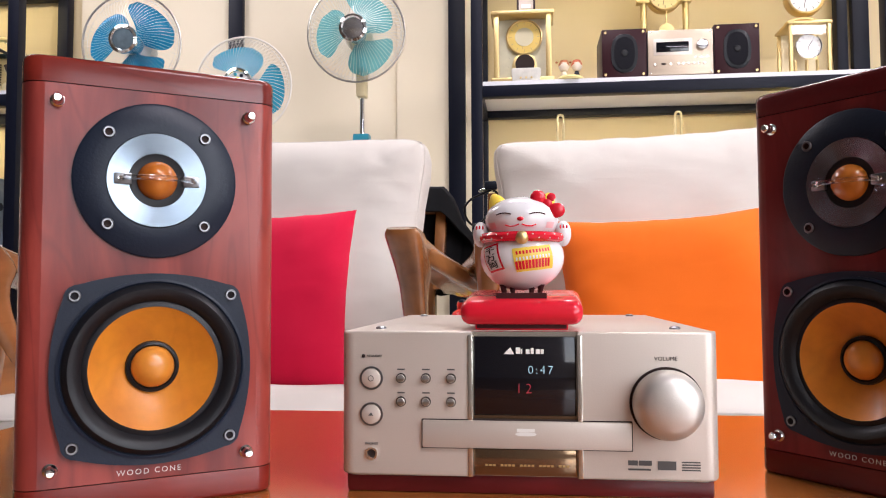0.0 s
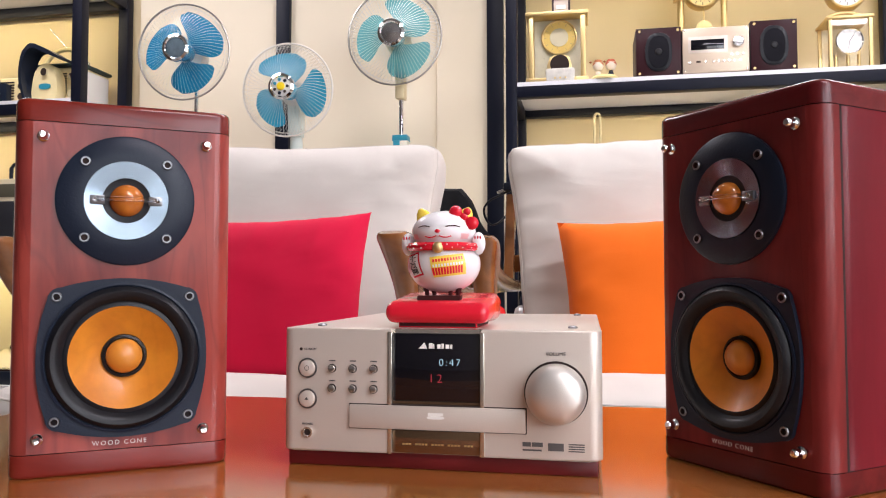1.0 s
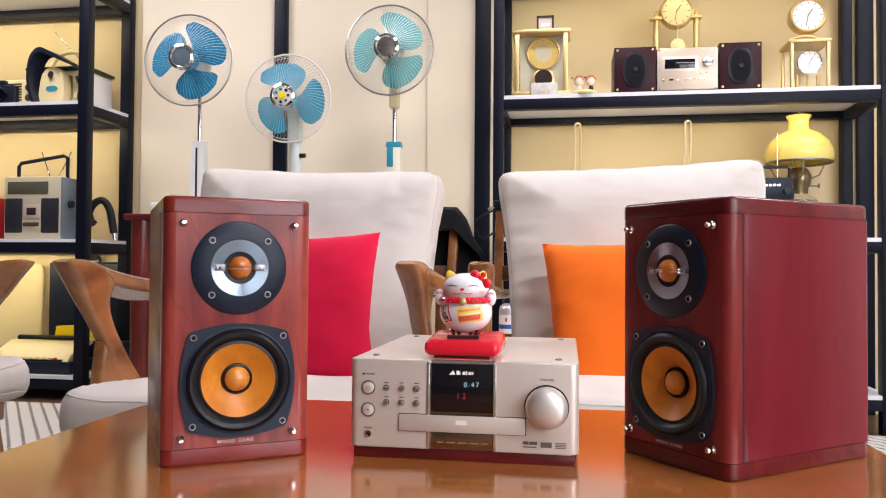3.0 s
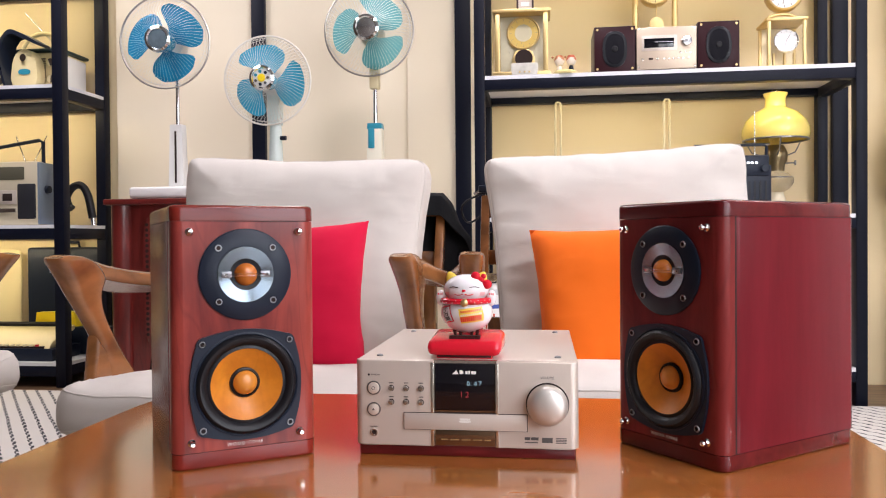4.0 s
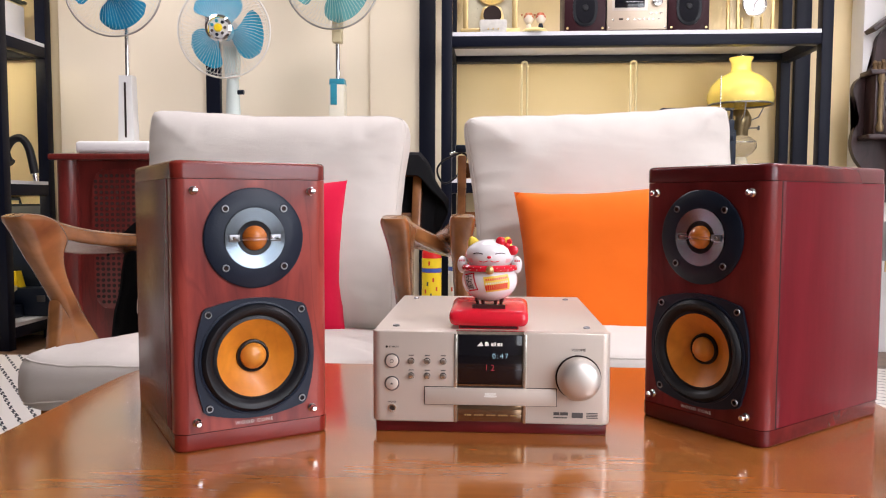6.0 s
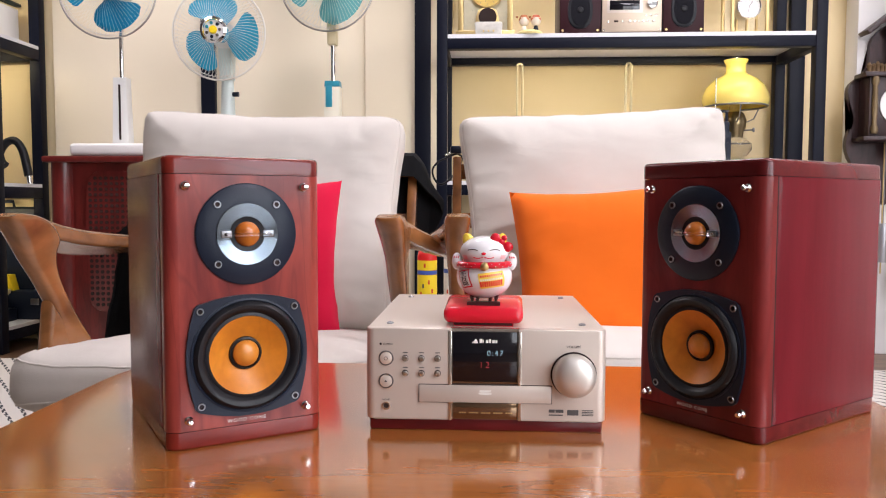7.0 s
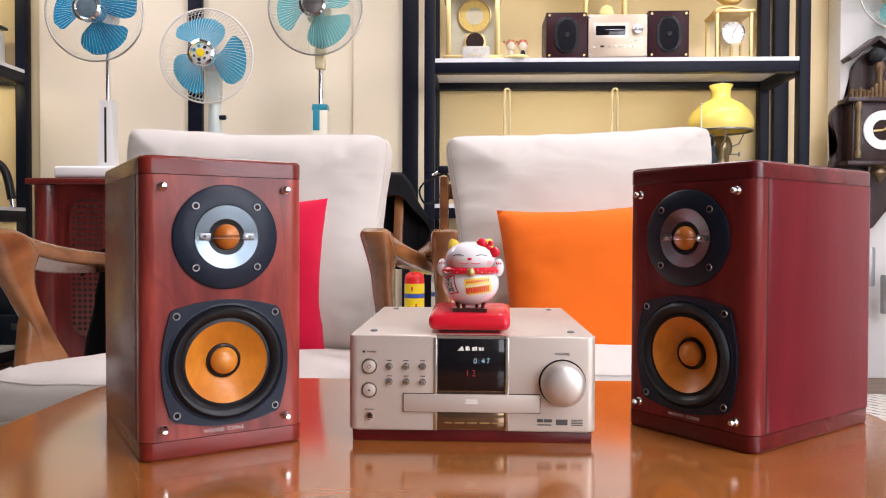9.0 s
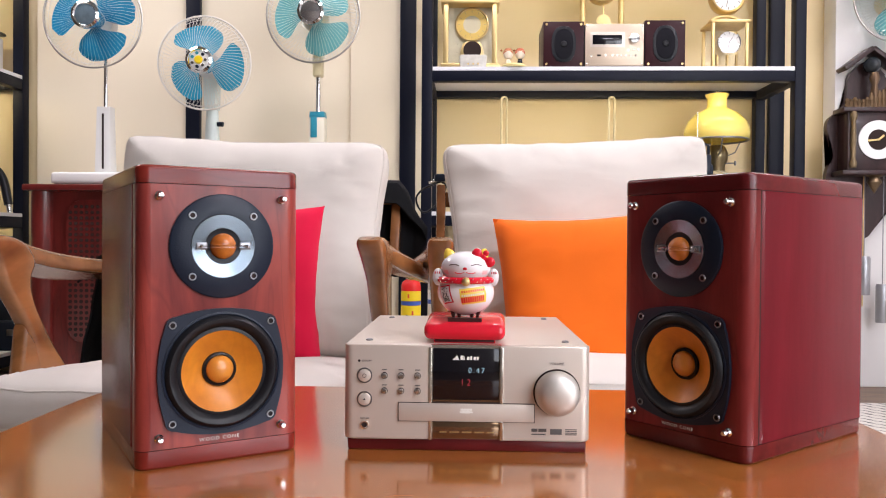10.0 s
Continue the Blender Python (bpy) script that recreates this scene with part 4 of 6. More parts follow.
part("neck", B((-0.02, -0.03, 0.56), (0.02, 0.03, 0.70), 0.008), M_WHITEPL, f)
part("column", slab(bmesh.new(), [(-0.037, 0.04), (0.037, 0.04), (0.028, 0.34), (-0.028, 0.34)], -0.025, 0.025, 1, 0.004), M_WHITEPL, f)
part("column_slot", B((-0.004, -0.0275, 0.08), (0.004, -0.024, 0.31)), M_SEAM, f)
part("base", B((-0.155, -0.15, 0.008), (0.155, 0.15, 0.056), 0.012, 3), M_WHITEPL, f, "flat white base")
part("base_foot", B((-0.145, -0.14, 0.0), (0.145, 0.14, 0.0085)), M_BLACKPL, f)

f = thing("pedestal_fan", pose(-1.085, 2.93, 0), "light blue-bladed pedestal fan with a pale green column", "fan", "electric fans")
fan_head(f, pose(0.004, -0.11, 1.352, 3, 0, 3), 0.187, M_BLADE2, (100, -12, -142), M_WIREWHITE, M_WIREWHITE, M_WHITEPL, span=1.6)
part("badge_cap", Lathe([(0.017, 0.080), (0.014, 0.087), (0, 0.088)], 24, pose(0.004, -0.11, 1.352, 3, 0, 3) @ pose(0, 0, 0, 90, 0, 0)), M_YELLOWPL, f, "yellow centre cap")
for k in range(7):
    a = 2 * math.pi * k / 7
    part("badge_dot", Lathe([(0.007, 0.076), (0.006, 0.082), (0, 0.0825)], 12, pose(0.004, -0.11, 1.352, 3, 0, 3) @ pose(0.027 * math.cos(a), 0, 0.027 * math.sin(a), 90, 0, 0)), M_TEALPL if k in (2, 3) else M_BLACKPL if k % 2 else M_CHROME, f)
part("neck", slab(bmesh.new(), [(-0.025, 1.18), (0.025, 1.18), (0.03, 1.32), (0.02, 1.37), (-0.02, 1.37), (-0.03, 1.32)], -0.035, 0.03, 1, 0.008), M_PALEGREEN, f)
part("column", Lathe([(0, 0.03), (0.036, 0.03), (0.036, 0.8), (0.030, 1.05), (0.024, 1.19), (0, 1.19)], 24), M_PALEGREEN, f)
part("side_knob", rod(bmesh.new(), (0.025, -0.01, 1.12), (0.05, -0.01, 1.12), 0.010), M_BLACKPL, f)
part("base", Lathe([(0, 0), (0.19, 0), (0.19, 0.02), (0.15, 0.035), (0.05, 0.05), (0, 0.05)], 40), M_PALEGREEN, f)

f = thing("pedestal_fan", pose(-0.648, 2.98, 0), "aqua-bladed pedestal fan with a cream column and chrome pole", "fan", "electric fans")
fan_head(f, pose(0, -0.11, 1.558, 3, 0, 3), 0.190, M_BLADE3, (55, 172, -62), M_WIRE, M_RIM, M_BADGE3, span=1.7)
part("neck", B((-0.02, -0.03, 1.33), (0.02, 0.025, 1.55), 0.007), M_CREAMPL, f)
part("pole", rod(bmesh.new(), (0, 0, 1.15), (0, 0, 1.36), 0.010), M_CHROME, f)
part("collar", slab(bmesh.new(), [(-0.033, 1.155), (0.033, 1.155), (0.030, 1.18), (-0.030, 1.18)], -0.03, 0.03, 1, 0.004), M_TEALPL, f)
part("collar_tongue", B((-0.026, -0.0335, 1.07), (0.002, -0.028, 1.158), 0.003), M_TEALPL, f)
part("column", slab(bmesh.new(), [(-0.042, 0.03), (0.042, 0.03), (0.033, 1.156), (-0.033, 1.156)], -0.03, 0.03, 1, 0.006), worn("cream_column", (0.74, 0.7, 0.56), 0.4, vary=0.04, bump=0.03), f)
part("base", Lathe([(0, 0), (0.2, 0), (0.2, 0.02), (0.16, 0.035), (0.05, 0.05), (0, 0.05)], 40), M_CREAMPL, f)

f = thing("wall_fan", pose(1.835, 3.16, 1.70), "aqua-bladed wall fan with a chrome rim on the white wall", "fan", "electric fans")
fan_head(f, pose(0, -0.06, 0.0, 0, 0, 0), 0.198, M_BLADE3, (20, 140, -100), M_WIRE, M_RIM, M_BADGE3, span=1.2)
part("bracket", B((-0.03, -0.02, -0.03), (0.03, 0.059, 0.03), 0.004), M_WHITEPL, f)
part("knob", Lathe([(0.008, -0.01), (0.008, 0.01), (0, 0.012)], 16, pose(0, -0.06, -0.2, 90, 0, 0)), M_GOLD, f)

# ---- radio cabinet with a pierced front ----
M_MAHOG = timber("mahogany_lacquer", (0.165, 0.019, 0.016), (0.105, 0.012, 0.010), (5, 5, 1), rings=0.7, rough=0.28, coat=0.3)
cab = thing("radio_cabinet", pose(-1.74, 2.69, 0), "dark red lacquered wooden radio cabinet with a pierced front", "cabinet")
part("top", B((-0.012, -0.015, 0.825), (0.52, 0.47, 0.85), 0.006), M_MAHOG, cab)
part("body", B((0.02, 0.035, 0.06), (0.49, 0.45, 0.825)), M_MAHOG, cab)
for x in (0.045, 0.463):
    part("corner_column", rod(bmesh.new(), (x, 0.045, 0.06), (x, 0.045, 0.825), 0.045, 0.045, 24), M_MAHOG, cab, "rounded corner column")
part("plinth", B((0.01, 0.01, 0), (0.5, 0.45, 0.06), 0.004), M_MAHOG, cab)
part("pierced_panel", slab(bmesh.new(), super_outline(0.108, 0.282, 5, 48, 0.255, 0.51), 0.018, 0.036, 1, 0.004), M_MAHOG, cab, "raised rounded panel with holes")
holes = bmesh.new()
for i in range(9):
    for j in range(24):
        if not (i in (0, 8) and j in (0, 23)):
            lathe(holes, [(0, 0), (0.0072, 0), (0.0072, 0.0022), (0, 0.0022)], 10, pose(0.255 - 0.088 + 0.022 * i, 0.0175, 0.257 + 0.022 * j, 90, 0, 0))
tagged(part("grille_perforation", holes, M_SEAM, cab, "round dark holes"), kind="stuff")

# ---- things on the clock shelf ----
S1 = 1.3455
M_DIALWHITE = worn("white_dial", (0.82, 0.82, 0.8), 0.4, vary=0.03, bump=0.02)
M_DIALGOLD = worn("gilt_dial", (0.9, 0.66, 0.2), 0.3, 0.6, vary=0.08, grain=60, bump=0.03)
M_DARKWOOD = timber("dark_stained_wood", (0.048, 0.021, 0.022), (0.026, 0.011, 0.011), (4, 4, 1), rough=0.4, coat=0.08)
M_GREYCLOTH = worn("speaker_cloth", (0.012, 0.013, 0.018), 0.6, vary=0.2, grain=700, bump=0.2)


def dial(parent, x, y, z, r, face, ring, hands_mat, marks=12, name="dial"):
    m = Matrix.Translation((x, y, z)) @ pose(0, 0, 0, 90, 0, 0)
    d = part(name, Lathe([(r, 0), (r, 0.004), (0, 0.004)], 48, m), face, parent)
    part("dial_ring", Lathe([(r * 1.0, 0.003), (r * 1.06, 0.006), (r * 1.0, 0.008), (r * 0.94, 0.0045)], 48, m), ring, d)
    for i in range(marks):
        a = 2 * math.pi * i / marks
        b = B((-r * 0.02, -0.0048, r * 0.74), (r * 0.02, -0.0040, r * 0.9))
        b.transform(Matrix.Translation((x, y, z)) @ pose(0, 0, 0, 0, math.degrees(a), 0))
        part("hour_mark", b, hands_mat, d)
    for a, l, w in ((35, 0.5, 0.03), (190, 0.72, 0.02)):
        b = B((-r * w, -0.0060, -r * 0.08), (r * w, -0.0052, r * l))
        b.transform(Matrix.Translation((x, y, z)) @ pose(0, 0, 0, 0, a, 0))
        part("clock_pointer", b, hands_mat, d)
    return d


c = thing("mantel_clock", pose(0.0, 2.885, S1), "gilt mantel clock in a glazed brass case", "clock", "old clocks")
for x in (-0.105, 0.095):
    for y in (0.01, 0.13):
        part("pillar", B((x - 0.010, y - 0.008, 0.02), (x + 0.010, y + 0.008, 0.265), 0.002), M_GOLD, c)
part("base", B((-0.125, -0.006, 0), (0.115, 0.15, 0.02), 0.003), M_GOLD, c)
part("top", B((-0.125, -0.006, 0.265), (0.115, 0.15, 0.28), 0.003), M_GOLD, c)
part("backplate", B((-0.095, 0.062, 0.02), (0.085, 0.068, 0.265)), worn("mottled_gilt", (0.6, 0.56, 0.4), 0.3, 0.3, vary=0.35, blotch=14), c)
for x in (-0.105, 0.092):
    part("pane", B((x, 0.02, 0.021), (x + 0.003, 0.12, 0.264)), M_GLASS, c).visible_shadow = False
d = dial(c, 0.002, 0.055, 0.192, 0.066, M_DIALGOLD, M_GOLD, M_GOLD)
part("inner_dial", Lathe([(0.036, 0.0042), (0.036, 0.0062), (0, 0.0062)], 40, Matrix.Translation((0.002, 0.055, 0.192)) @ pose(0, 0, 0, 90, 0, 0)), worn("grey_gilt", (0.6, 0.54, 0.36), 0.4, 0.4), d)
part("movement_block", slab(bmesh.new(), [(-0.045, 0.02), (0.05, 0.02), (0.05, 0.085), (0.04, 0.115), (0.004, 0.130), (-0.035, 0.115), (-0.045, 0.085)], 0.05, 0.062, 1, 0.002), M_GOLD, c)
part("pendulum_arch", Lathe([(0.037, 0), (0.037, 0.004), (0.0, 0.004)], 32, Matrix.Translation((0.004, 0.048, 0.085)) @ pose(0, 0, 0, 90, 0, 0)), M_SEAM, c)
c = thing("small_clock", pose(0.008, 2.868, S1), "small white marble desk clock", "clock", "old clocks")
part("body", slab(bmesh.new(), [(-0.052, 0), (0.052, 0), (0.056, 0.045), (0.05, 0.052), (-0.05, 0.052), (-0.056, 0.045)], 0, 0.012, 1, 0.002), worn("white_marble", (0.56, 0.54, 0.48), 0.25, vary=0.3, blotch=40), c)
for x in (-0.02, 0.0, 0.02):
    part("stud", rod(bmesh.new(), (x, 0, 0.014), (x, -0.004, 0.014), 0.004), M_GOLD, c)
c = thing("small_clock", pose(0.010, 2.94, S1 + 0.2805), "small black-framed desk clock standing on another clock", "clock", "old clocks")
frm = bmesh.new()
for a, b in (((-0.036, 0, 0), (0.036, 0.02, 0.008)), ((-0.036, 0, 0.066), (0.036, 0.02, 0.074)), ((-0.036, 0, 0.008), (-0.028, 0.02, 0.066)), ((0.028, 0, 0.008), (0.036, 0.02, 0.066))):
    box(frm, a, b)
part("frame", frm, M_DARKWOOD, c)
part("face", B((-0.028, 0.006, 0.008), (0.028, 0.012, 0.066)), M_CHAMP, c)
part("plate", B((-0.018, 0.003, 0.028), (0.018, 0.006, 0.044)), M_DIALWHITE, c)

fg = bmesh.new()
lathe(fg, [(0, 0), (0.05, 0), (0.052, 0.006), (0.045, 0.014), (0, 0.016)], 32, mats=[0] * 4)
for sx, hat in ((-0.024, 1), (0.024, 2)):
    lathe(fg, [(0.008, 0.014), (0.011, 0.02), (0.009, 0.032), (0.006, 0.04)], 16, Matrix.Translation((sx, 0, 0)), [3 if sx > 0 else 1] * 3)
    lathe(fg, [(0.0, 0.036), (0.013, 0.040), (0.0205, 0.054), (0.019, 0.068), (0.0, 0.074)], 20, Matrix.Translation((sx, 0, 0)), [1] * 4)
    lathe(fg, [(0.0212, 0.058), (0.0212, 0.066), (0.014, 0.080), (0, 0.084)], 20, Matrix.Translation((sx, 0.002, 0)), [2 if sx > 0 else 4] * 3)
for sx in (-0.052, 0.0):
    lathe(fg, [(0, -0.006), (0.006, 0), (0, 0.006)], 10, Matrix.Translation((sx, 0, 0.074)), [4] * 2)
ob = part("figurine", fg, (worn("butter_glaze", (0.8, 0.68, 0.3), 0.3), worn("cream_glaze", (0.78, 0.68, 0.55), 0.3), worn("rust_glaze", (0.5, 0.12, 0.05), 0.3), M_BLACKPL, worn("brown_glaze", (0.45, 0.16, 0.06), 0.3)))
ob.matrix_basis = pose(0.175, 2.89, S1)
tagged(ob, "pair of tiny painted figures on a round yellow base", "figurine")


M_OVAL = worn("black_oval_rim", (0.003, 0.004, 0.007), 0.38, vary=0.1, bump=0.0, spec=0.35)
M_OVALCONE = worn("black_oval_cone", (0.006, 0.006, 0.009), 0.7, vary=0.2, grain=400, bump=0.1, spec=0.15)


def mini_speaker(x0, w, h):
    s = thing("small_loudspeaker", pose(x0, 2.868, S1), "small dark brown loudspeaker with an oval black cone", "loudspeaker", "small loudspeakers")
    part("cabinet", B((0, 0.006, 0), (w, 0.20, h), 0.003), worn("grey_side", (0.07, 0.055, 0.06), 0.45, spec=0.3), s)
    part("baffle", B((0.001, 0, 0.001), (w - 0.001, 0.008, h - 0.001), 0.002), worn("brown_baffle", (0.03, 0.008, 0.011), 0.4, spec=0.2), s)
    part("oval_rim", slab(bmesh.new(), super_outline(0.049, 0.073, 2.5, 40, w / 2, h / 2), -0.0035, 0.002, 1, 0.002), M_OVAL, s)
    part("oval_cone", slab(bmesh.new(), super_outline(0.038, 0.062, 2.4, 40, w / 2, h / 2), -0.0042, 0.002, 1, 0.001), M_OVALCONE, s)
    part("cone_cap", Lathe([(0.013, 0), (0.010, 0.004), (0, 0.006)], 24, Matrix.Translation((w / 2, -0.004, h / 2)) @ pose(0, 0, 0, 90, 0, 0)), M_RUBBER, s)
    for x in (0.013, w - 0.013):
        for z in (0.013, h - 0.013):
            part("stud", rod(bmesh.new(), (x, 0.001, z), (x, -0.004, z), 0.0048), M_GOLD, s)


mini_speaker(0.291, 0.165, 0.186)
mini_speaker(0.700, 0.162, 0.19)
u = thing("compact_stereo", pose(0.458, 2.868, S1), "small champagne compact stereo between two dark speakers", "stereo")
part("body", B((0, 0.012, 0.004), (0.24, 0.24, 0.176), 0.003), M_BLACKPL, u)
part("fascia", B((0.002, 0, 0.006), (0.238, 0.014, 0.176), 0.004), worn("pale_gold_fascia", (0.6, 0.49, 0.37), 0.35, 0.3, vary=0.03), u)
part("display_window", B((0.032, -0.0015, 0.092), (0.150, 0.004, 0.130), 0.001), M_DISPLAY, u)
part("display_bezel", B((0.022, -0.0006, 0.08), (0.162, 0.003, 0.142), 0.001), M_CHAMP, u)
part("volume_knob", Lathe([(0.02, 0), (0.02, 0.012), (0.017, 0.015), (0, 0.016)], 32, Matrix.Translation((0.198, 0, 0.115)) @ pose(0, 0, 0, 90, 0, 0)), M_STEEL, u)
part("socket", B((0.05, -0.001, 0.044), (0.066, 0.003, 0.051)), M_SEAM, u)
for x, z in ((0.026, 0.045), (0.084, 0.047), (0.112, 0.047), (0.13, 0.047), (0.148, 0.047), (0.166, 0.047), (0.184, 0.047), (0.205, 0.047), (0.175, 0.07), (0.195, 0.07), (0.215, 0.07)):
    part("push_button", rod(bmesh.new(), (x, 0.001, z), (x, -0.003, z), 0.0045), M_CHAMPDARK, u)
for x, z in ((0.01, 0.168), (0.23, 0.168), (0.01, 0.014), (0.23, 0.014)):
    part("stud", rod(bmesh.new(), (x, 0.001, z), (x, -0.002, z), 0.0035), M_CHAMPDARK, u)

c = thing("pendulum_clock", pose(0.570, 3.13, S1), "gilt pendulum clock on two brass pillars", "clock", "old clocks")
part("base", B((-0.13, -0.05, 0), (0.13, 0.06, 0.03), 0.005), M_GOLD, c)
for x in (-0.084, 0.084):
    part("pillar", rod(bmesh.new(), (x, 0, 0.03), (x, 0, 0.385), 0.013, 0.013, 16), M_GOLD, c)
    part("capital", B((x - 0.028, -0.018, 0.372), (x + 0.022, 0.018, 0.386), 0.002), M_GOLD, c)
    part("finial", Lathe([(0.008, 0.386), (0.010, 0.396), (0.004, 0.412), (0, 0.416)], 16, Matrix.Translation((x, 0, 0))), M_GOLD, c)
part("drum", Lathe([(0.068, -0.03), (0.072, 0), (0.068, 0.012), (0, 0.012)], 48, Matrix.Translation((0, 0, 0.405)) @ pose(0, 0, 0, 90, 0, 0)), M_GOLD, c)
dial(c, 0, -0.012, 0.405, 0.063, worn("pale_gilt_dial", (0.82, 0.68, 0.34), 0.4, 0.2), M_GOLD, M_PRINT)
part("cross_bar", rod(bmesh.new(), (-0.084, 0, 0.378), (0.084, 0, 0.378), 0.007), M_GOLD, c)
part("pendulum", Lathe([(0.03, 0), (0.03, 0.006), (0, 0.009)], 24, Matrix.Translation((0.005, -0.01, 0.255)) @ pose(0, 0, 0, 90, 0, 0)), M_GOLD, c)
part("pendulum_rod", rod(bmesh.new(), (0.005, -0.01, 0.25), (0.005, -0.01, 0.34), 0.0025), M_GOLD, c)

c = thing("carriage_clock", pose(1.052, 2.93, S1), "brass and glass carriage clock with a white dial", "clock", "old clocks")
for x in (-0.068, 0.068):
    for y in (-0.02, 0.11):
        part("pillar", B((x - 0.006, y - 0.006, 0.012), (x + 0.006, y + 0.006, 0.19), 0.001), M_GOLD, c)
part("base", B((-0.080, -0.03, 0), (0.080, 0.12, 0.012), 0.002), M_GOLD, c)
part("top", B((-0.080, -0.03, 0.19), (0.080, 0.12, 0.202), 0.003), M_GOLD, c)
part("carrying_handle", tube(bmesh.new(), [(0.066 * math.cos(radians(a)), 0.045, 0.2 + 0.034 * math.sin(radians(a))) for a in range(0, 181, 15)], 0.007, 8), M_GOLD, c)
part("pane", B((-0.062, -0.018, 0.013), (0.062, -0.016, 0.189)), M_GLASS, c).visible_shadow = False
part("backplate", B((-0.062, 0.1, 0.013), (0.062, 0.104, 0.189)), worn("beige_gilt", (0.68, 0.58, 0.36), 0.4, 0.3, vary=0.2, blotch=20), c)
dial(c, 0.012, 0.03, 0.122, 0.046, M_DIALWHITE, M_CHROME, M_PRINT)
for x in (-0.03, 0.012, 0.05):
    part("pendulum_rod", rod(bmesh.new(), (x, 0.05, 0.013), (x, 0.05, 0.075), 0.006), M_GOLD if x else M_CHROME, c)
c = thing("alarm_clock", pose(1.06, 2.965, S1 + 0.2415), "round brass alarm clock on a carriage clock", "clock", "old clocks")
part("case", Lathe([(0, -0.05), (0.06, -0.048), (0.072, -0.03), (0.072, 0.006), (0.067, 0.012), (0.062, 0.006)], 48, pose(0, 0, 0.072, 90, 0, 0)), M_GOLD, c)
dial(c, 0, -0.002, 0.072, 0.062, M_DIALWHITE, M_GOLD, M_PRINT)

# ---- lamp, radio and tubes on the middle board ----
S2 = 0.7585
M_LAMPGLASS = worn("yellow_opal_glass", (0.93, 0.75, 0.2), 0.22, vary=0.05, blotch=3, bump=0.0, coat=0.4)
l = thing("oil_lamp", pose(1.063, 3.10, S2), "brass oil lamp with a yellow opal glass shade", "lamp")
part("shade", Lathe([(0.1297, 0.325), (0.1363, 0.345), (0.1344, 0.37), (0.1203, 0.405), (0.0893, 0.437), (0.058, 0.453), (0.044, 0.462), (0.040, 0.475), (0.040, 0.50), (0.047, 0.512), (0.050, 0.52), (0.046, 0.521), (0.036, 0.50), (0.036, 0.475)], 48), M_LAMPGLASS, l, "yellow opal glass shade")
part("shade_ring", tube(bmesh.new(), [(0.129 * math.cos(2 * math.pi * k / 48), 0.129 * math.sin(2 * math.pi * k / 48), 0.322) for k in range(48)], 0.0045, 8, True), M_STEELDARK, l)
for k in range(3):
    a = 2 * math.pi * k / 3 + 0.4
    part("shade_arm", tube(bmesh.new(), [(0.127 * math.cos(a), 0.127 * math.sin(a), 0.32), (0.1 * math.cos(a), 0.1 * math.sin(a), 0.275), (0.035 * math.cos(a), 0.035 * math.sin(a), 0.25)], 0.003, 6), M_STEELDARK, l)
part("burner", Lathe([(0, 0.19), (0.035, 0.19), (0.036, 0.215), (0.046, 0.235), (0.048, 0.265), (0.038, 0.29), (0.030, 0.30), (0, 0.30)], 32), worn("aged_brass", (0.28, 0.22, 0.12), 0.3, 0.9, vary=0.2), l)
part("wick_key", rod(bmesh.new(), (0.03, -0.02, 0.222), (0.068, -0.03, 0.222), 0.003), M_STEELDARK, l)
part("key_disc", Lathe([(0, 0), (0.010, 0), (0.010, 0.004), (0, 0.004)], 16, pose(0.068, -0.03, 0.222, 0, 90, 0)), M_STEELDARK, l)
part("font", Lathe([(0.034, 0.19), (0.05, 0.185), (0.07, 0.165), (0.072, 0.14), (0.055, 0.115), (0.03, 0.10)], 32), principled("lamp_glass_font", (0.9, 0.86, 0.75), 0.05, trans=0.9), l)
part("chimney", Lathe([(0.022, 0.3), (0.028, 0.34), (0.02, 0.42), (0.02, 0.535), (0.018, 0.535), (0.018, 0.42)], 24), M_GLASS, l)
part("foot", Lathe([(0, 0), (0.07, 0), (0.072, 0.012), (0.055, 0.03), (0.04, 0.07), (0.03, 0.10), (0, 0.10)], 32), worn("cream_glass_foot", (0.78, 0.7, 0.5), 0.2), l)

r = thing("portable_radio", pose(0.69, 2.95, S2), "black portable radio with a carrying handle and aerial", "radio")
part("body", B((0, 0, 0), (0.315, 0.09, 0.205), 0.006), M_BLACKPL, r)
part("top_deck", B((0.01, -0.004, 0.16), (0.305, 0.05, 0.245), 0.004), M_BLACKPL, r)
for k in range(13):
    part("grille_slat", B((0.025 + 0.022 * k, -0.003, 0.02), (0.033 + 0.022 * k, 0.002, 0.14)), M_RUBBER, r)
part("tuning_knob", rod(bmesh.new(), (0.285, -0.004, 0.19), (0.285, -0.02, 0.19), 0.014), M_BLACKPL, r)
for k in range(4):
    part("push_button", B((0.2 + 0.016 * k, -0.008, 0.21), (0.21 + 0.016 * k, -0.003, 0.218)), M_STEEL, r)
part("carrying_handle", tube(bmesh.new(), [(0.01, 0.04, 0.2), (0.01, 0.04, 0.285), (0.02, 0.04, 0.292), (0.295, 0.04, 0.292), (0.305, 0.04, 0.285), (0.305, 0.04, 0.2)], 0.006, 6), M_BLACKPL, r)
part("aerial", rod(bmesh.new(), (0.262, 0.05, 0.22), (0.262, 0.05, 0.43), 0.0025), M_CHROME, r)

